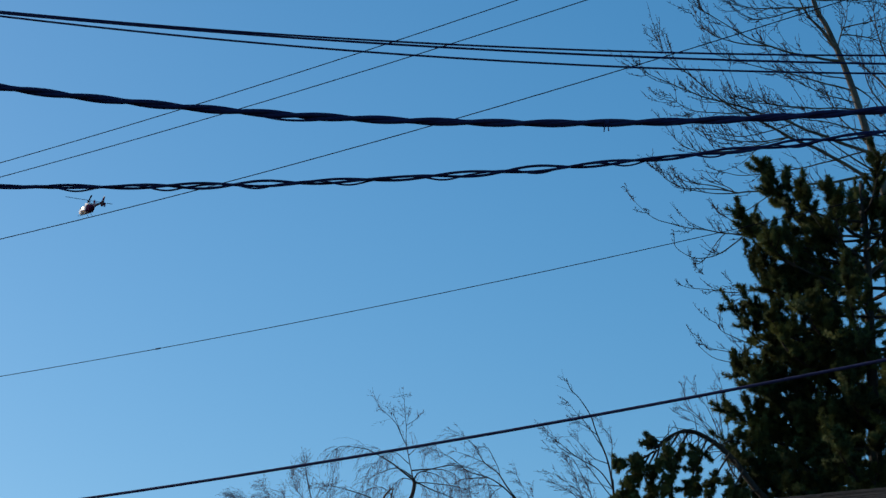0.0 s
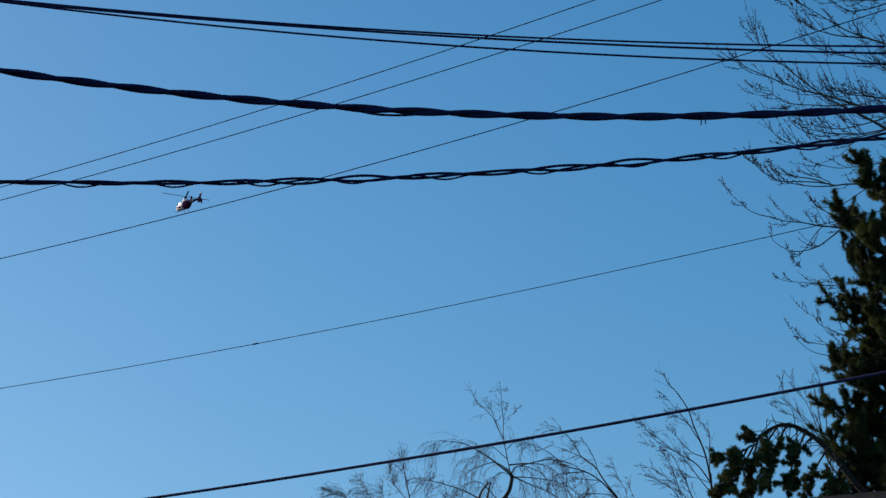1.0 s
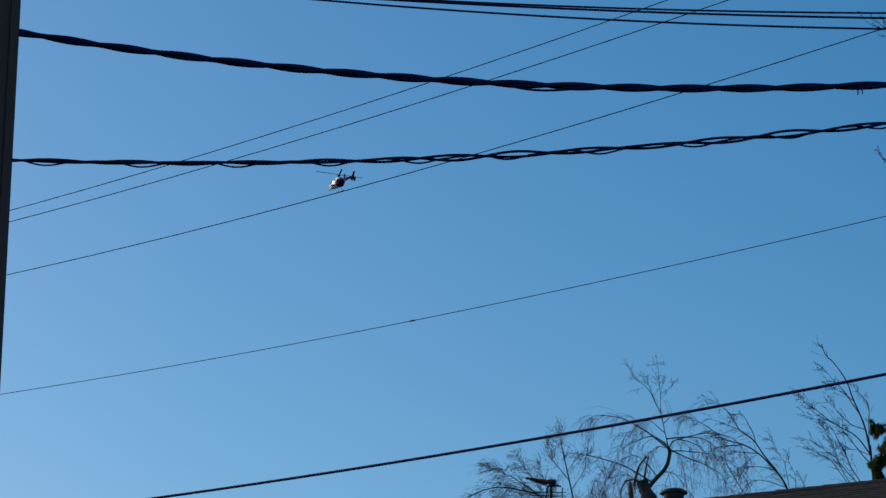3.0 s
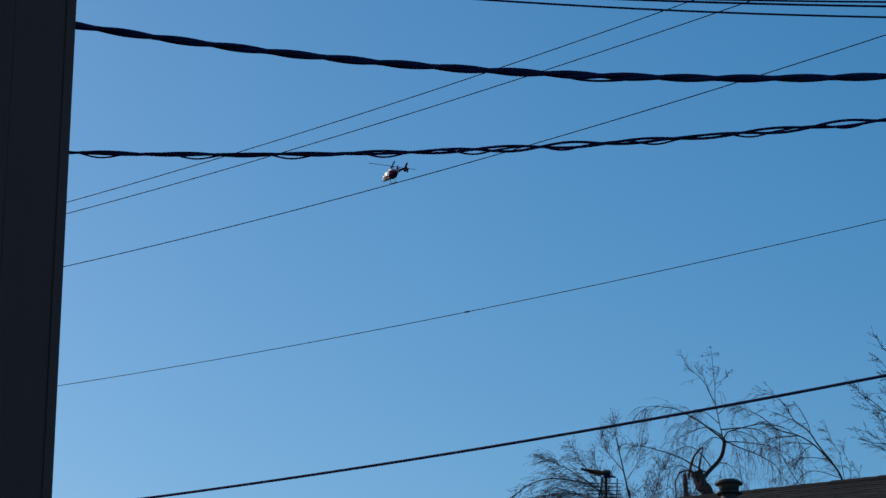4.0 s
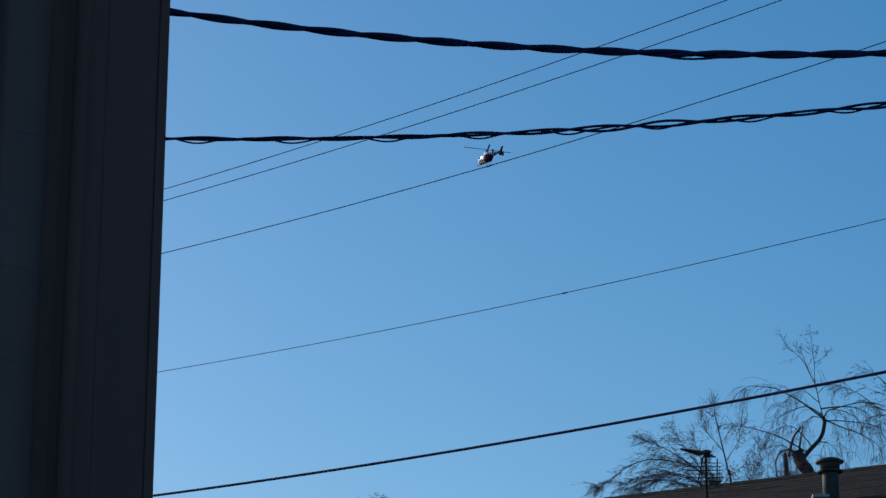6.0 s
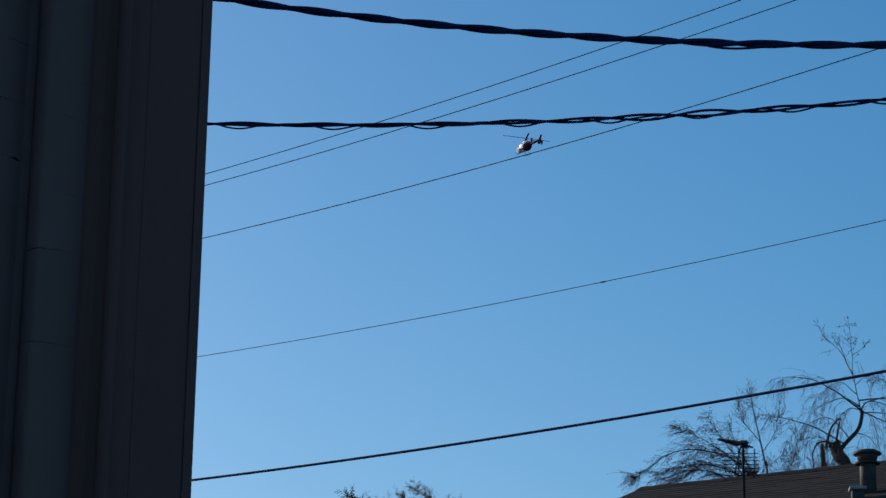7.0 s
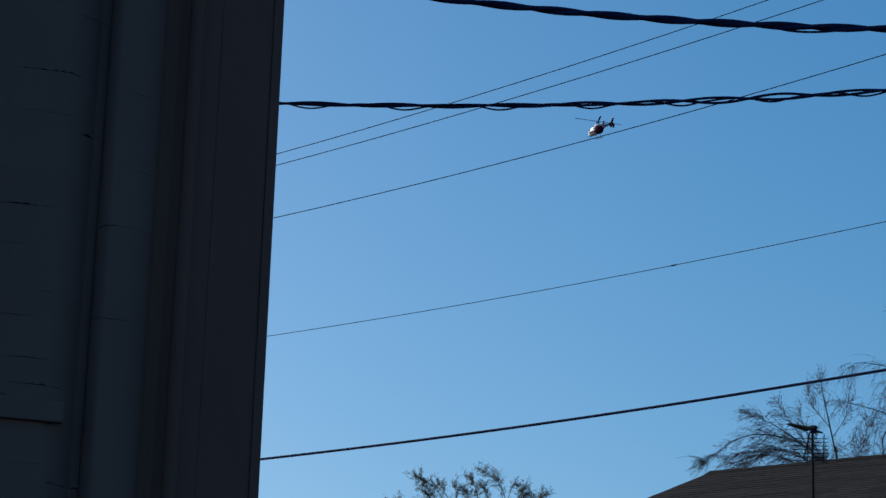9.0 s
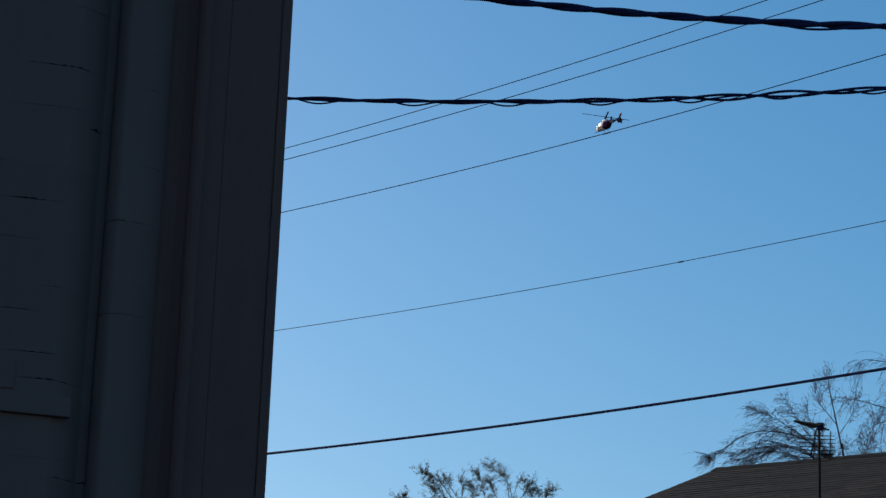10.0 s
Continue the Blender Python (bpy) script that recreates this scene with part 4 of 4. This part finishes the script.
def bent_conifer(seed):
    rnd = random.Random(seed)
    root = Vector((6.6, 27.5, 0))
    top = thing("conifer_tree", "conifer with a bare arching top bent over to one side", "tree", root)
    axis = [q - root for q in spline([(6.6, 27.5, 0), (6.55, 27.5, 4.0), (6.42, 27.5, 6.8), (6.25, 27.5, 7.75), (6.02, 27.5, 8.1), (5.77, 27.5, 8.43), (5.55, 27.45, 8.59), (5.35, 27.4, 8.65), (5.17, 27.4, 8.60), (4.99, 27.4, 8.46)], 7)]
    v, f = [], []
    tube(v, f, axis, [0.10 - 0.062 * q.z / 7.9 if q.z < 7.9 and i < 26 else max(0.012, 0.037 - 0.0006 * (i - 21)) for i, q in enumerate(axis)], 8)
    for i in range(30, len(axis) - 2):
        for _ in range(2):
            tw = shoot(rnd, axis[i], (unit(rnd) + Vector((-0.3, 0, -0.4))).normalized(), rnd.uniform(0.08, 0.28), Vector((-0.2, 0, -0.5)), 4, 0.2)
            tube(v, f, tw, taper(5, 0.006, 0.003), 3, False)
    raw("trunk", v, f, M["bark"], top)
    for pts in ([(5.17, 8.58), (5.04, 8.50), (4.97, 8.58)], [(4.99, 8.44), (4.78, 8.30), (4.61, 8.26)], [(5.02, 8.46), (4.85, 8.16), (4.70, 7.95)], [(5.05, 8.5), (4.98, 8.2), (4.95, 7.9)],
                [(5.35, 8.65), (5.2, 8.35), (5.15, 8.05)], [(5.55, 8.59), (5.40, 8.3), (5.3, 7.95)], [(5.77, 8.43), (5.6, 8.15), (5.5, 7.8)], [(4.9, 8.4), (4.72, 8.1), (4.6, 7.85)],
                [(5.62, 8.55), (5.48, 8.38), (5.42, 8.1)], [(5.9, 8.25), (5.75, 8.0), (5.62, 7.75)], [(5.25, 8.63), (5.08, 8.35), (5.02, 8.0)], [(4.95, 8.42), (4.86, 8.28), (4.74, 8.2)], [(6.05, 8.05), (5.8, 7.95), (5.6, 7.6)], [(6.1, 7.9), (5.9, 7.6), (5.7, 7.3)]):
        path = [q - root for q in spline(deepen(rnd, pts, 27.42, 0.25), 5)]
        wood, green = ([], []), ([], [])
        bough(rnd, wood, green, path, 0.012, 0.15, 0.032, lift=0.1, per=18, nl=0.045, bare=0.3)
        br = raw("bough", wood[0], wood[1], M["bark"], top)
        tagged(raw("foliage", green[0], green[1], M["needle"], br, smooth=False), kind="stuff")
    return top


bent_conifer(42)

# ---- fittings on the wires ----
sp = thing("splice", "small dark splice sleeve on a thin wire", "wire splice", hang(-0.01, *POLE_LINE, 0.00635, -0.02515, 7.6791))
d = Vector((1, -0.8, -0.025)).normalized()
part("sleeve", rod(bmesh.new(), d * -0.024, d * 0.024, 0.0062, 8), M["bare"], sp, smooth=True)
clip = thing("cable_tie", "ends of a black tie hanging under a twisted cable", "cable tie", hang(2.189, 13.0, 0, 0.02545, -0.07756, 6.5665))
part("band", rod(bmesh.new(), (-0.008, 0, 0), (0.014, 0, 0), 0.0205, 12), M["cable"], clip, smooth=True)
part("tail", rod(bmesh.new(), (-0.006, -0.01, -0.012), (-0.011, -0.014, -0.052), 0.0032), M["cable"], clip)
part("tail", rod(bmesh.new(), (0.010, -0.01, -0.012), (0.013, -0.014, -0.047), 0.0032), M["cable"], clip)


# ---- helicopter ----
def loft(bm, sections, seg=18, power=2.4):
    """Rounded-box sections (y, centre z, half width, half height) along the fuselage, joined."""
    rows = []
    for y, z, w, h in sections:
        row = []
        for k in range(seg):
            a = 2 * math.pi * k / seg
            c, s = math.cos(a), math.sin(a)
            row.append(bm.verts.new((w * math.copysign(abs(c) ** (2 / power), c), y, z + h * math.copysign(abs(s) ** (2 / power), s))))
        rows.append(row)
    for a, b in zip(rows, rows[1:]):
        for k in range(seg):
            bm.faces.new((a[k], a[(k + 1) % seg], b[(k + 1) % seg], b[k]))
    bm.faces.new(list(reversed(rows[0])))
    bm.faces.new(rows[-1])
    bmesh.ops.recalc_face_normals(bm, faces=bm.faces)
    return bm


def helicopter(at, yaw, pitch, roll):
    h = thing("helicopter", "white and dark red helicopter flying with landing skids", "helicopter")
    h.matrix_world = pose(*at, pitch, roll, yaw)
    part("fuselage", loft(bmesh.new(), [(3.3, -0.35, 0.12, 0.12), (3.0, -0.3, 0.5, 0.42), (2.3, -0.05, 0.74, 0.72), (1.4, 0.12, 0.8, 0.92), (0.0, 0.16, 0.8, 0.96), (-0.5, 0.15, 0.797, 0.945)]),
         M["heli_white"], h, smooth=True)
    # Maroon rear half; the shade on it is part of its colour.
    part("rear_body", loft(bmesh.new(), [(-0.502, 0.15, 0.798, 0.946), (-0.95, 0.14, 0.790, 0.922), (-1.6, 0.2, 0.72, 0.80), (-2.3, 0.38, 0.48, 0.5), (-2.7, 0.55, 0.30, 0.30)]), M["heli_red"], h, "maroon rear doors, their shade put into the dark colour")
    part("windscreen", loft(bmesh.new(), [(3.05, -0.12, 0.44, 0.3), (2.5, 0.12, 0.70, 0.52), (1.75, 0.3, 0.80, 0.62)]), M["heli_glass"], h, smooth=True)
    for s in (-1, 1):
        part("side_window", box(bmesh.new(), (0.04, 0.9, 0.6), (s * 0.81, 0.95, 0.35), bevel=0.015), M["heli_glass"], h)
        part("stripe", box(bmesh.new(), (0.03, 3.0, 0.22), (s * 0.812, 0.4, -0.35), bevel=0.01), M["heli_red"], h)
    part("engine_cowling", loft(bmesh.new(), [(1.1, 1.05, 0.3, 0.18), (0.6, 1.2, 0.55, 0.34), (-0.6, 1.2, 0.58, 0.36), (-1.7, 0.95, 0.4, 0.3)]), M["heli_white"], h, smooth=True)
    part("tail_boom", loft(bmesh.new(), [(-2.4, 0.52, 0.32, 0.34), (-4.5, 0.66, 0.22, 0.22), (-5.9, 0.75, 0.16, 0.17)]), M["heli_grey"], h, smooth=True)
    bm = bmesh.new()
    fin = [(-5.5, 0.55), (-6.2, -0.1), (-6.75, -0.05), (-6.7, 0.6), (-7.05, 1.9), (-6.55, 2.0), (-6.1, 1.1)]
    a, b = [bm.verts.new((-0.09, y, z)) for y, z in fin], [bm.verts.new((0.09, y, z)) for y, z in fin]
    bm.faces.new(a)
    bm.faces.new(list(reversed(b)))
    for i in range(len(fin)):
        bm.faces.new((a[i], b[i], b[(i + 1) % len(fin)], a[(i + 1) % len(fin)]))
    bmesh.ops.recalc_face_normals(bm, faces=bm.faces)
    part("tail_fin", bm, M["heli_red"], h)
    part("fin_tip", box(bmesh.new(), (0.2, 0.42, 0.22), (0, -6.78, 1.98), bevel=0.05), M["heli_white"], h)
    bm = bmesh.new()
    bmesh.ops.create_cone(bm, cap_ends=True, segments=24, radius1=0.62, radius2=0.62, depth=0.28, matrix=pose(0, -6.35, 0.55, 0, 90, 0))
    part("tail_rotor", bm, M["heli_dark"], h)
    part("tailplane", box(bmesh.new(), (2.6, 0.45, 0.06), (0, -4.9, 0.68), bevel=0.02), M["heli_grey"], h)
    for s in (-1, 1):
        part("end_plate", box(bmesh.new(), (0.06, 0.7, 0.95), (s * 1.3, -5.05, 0.72), bevel=0.02), M["heli_red"], h)
        v, f = [], []
        tube(v, f, spline([(s * 1.0, 2.2, -1.2), (s * 1.0, 1.9, -1.38), (s * 1.0, 0, -1.4), (s * 1.0, -1.4, -1.4)], 4), [0.05] * 13, 6)
        raw("skid", v, f, M["heli_dark"], h)
        for y in (1.0, -0.7):
            part("skid_strut", rod(bmesh.new(), (s * 0.45, y, -0.7), (s * 1.0, y, -1.4), 0.05), M["heli_dark"], h)
    part("rotor_mast", rod(bmesh.new(), (0, 0, 1.4), (0, 0, 2.05), 0.13, 12), M["heli_dark"], h)
    part("rotor_hub", rod(bmesh.new(), (0, 0, 1.92), (0, 0, 2.08), 0.36, 16), M["heli_dark"], h)
    for k in range(4):
        m = Matrix.Rotation(radians(-113 + 90 * k), 3, "Z")
        b = bmesh.new()
        box(b, (4.9, 0.34, 0.05), (2.75, 0, 2.02 + 0.12), bevel=0.02)
        bmesh.ops.transform(b, matrix=m.to_4x4(), verts=b.verts)
        part("rotor_blade", b, M["heli_dark"], h)
    return h


helicopter((-16.05, 590, 202.15), 31, 8, 3)
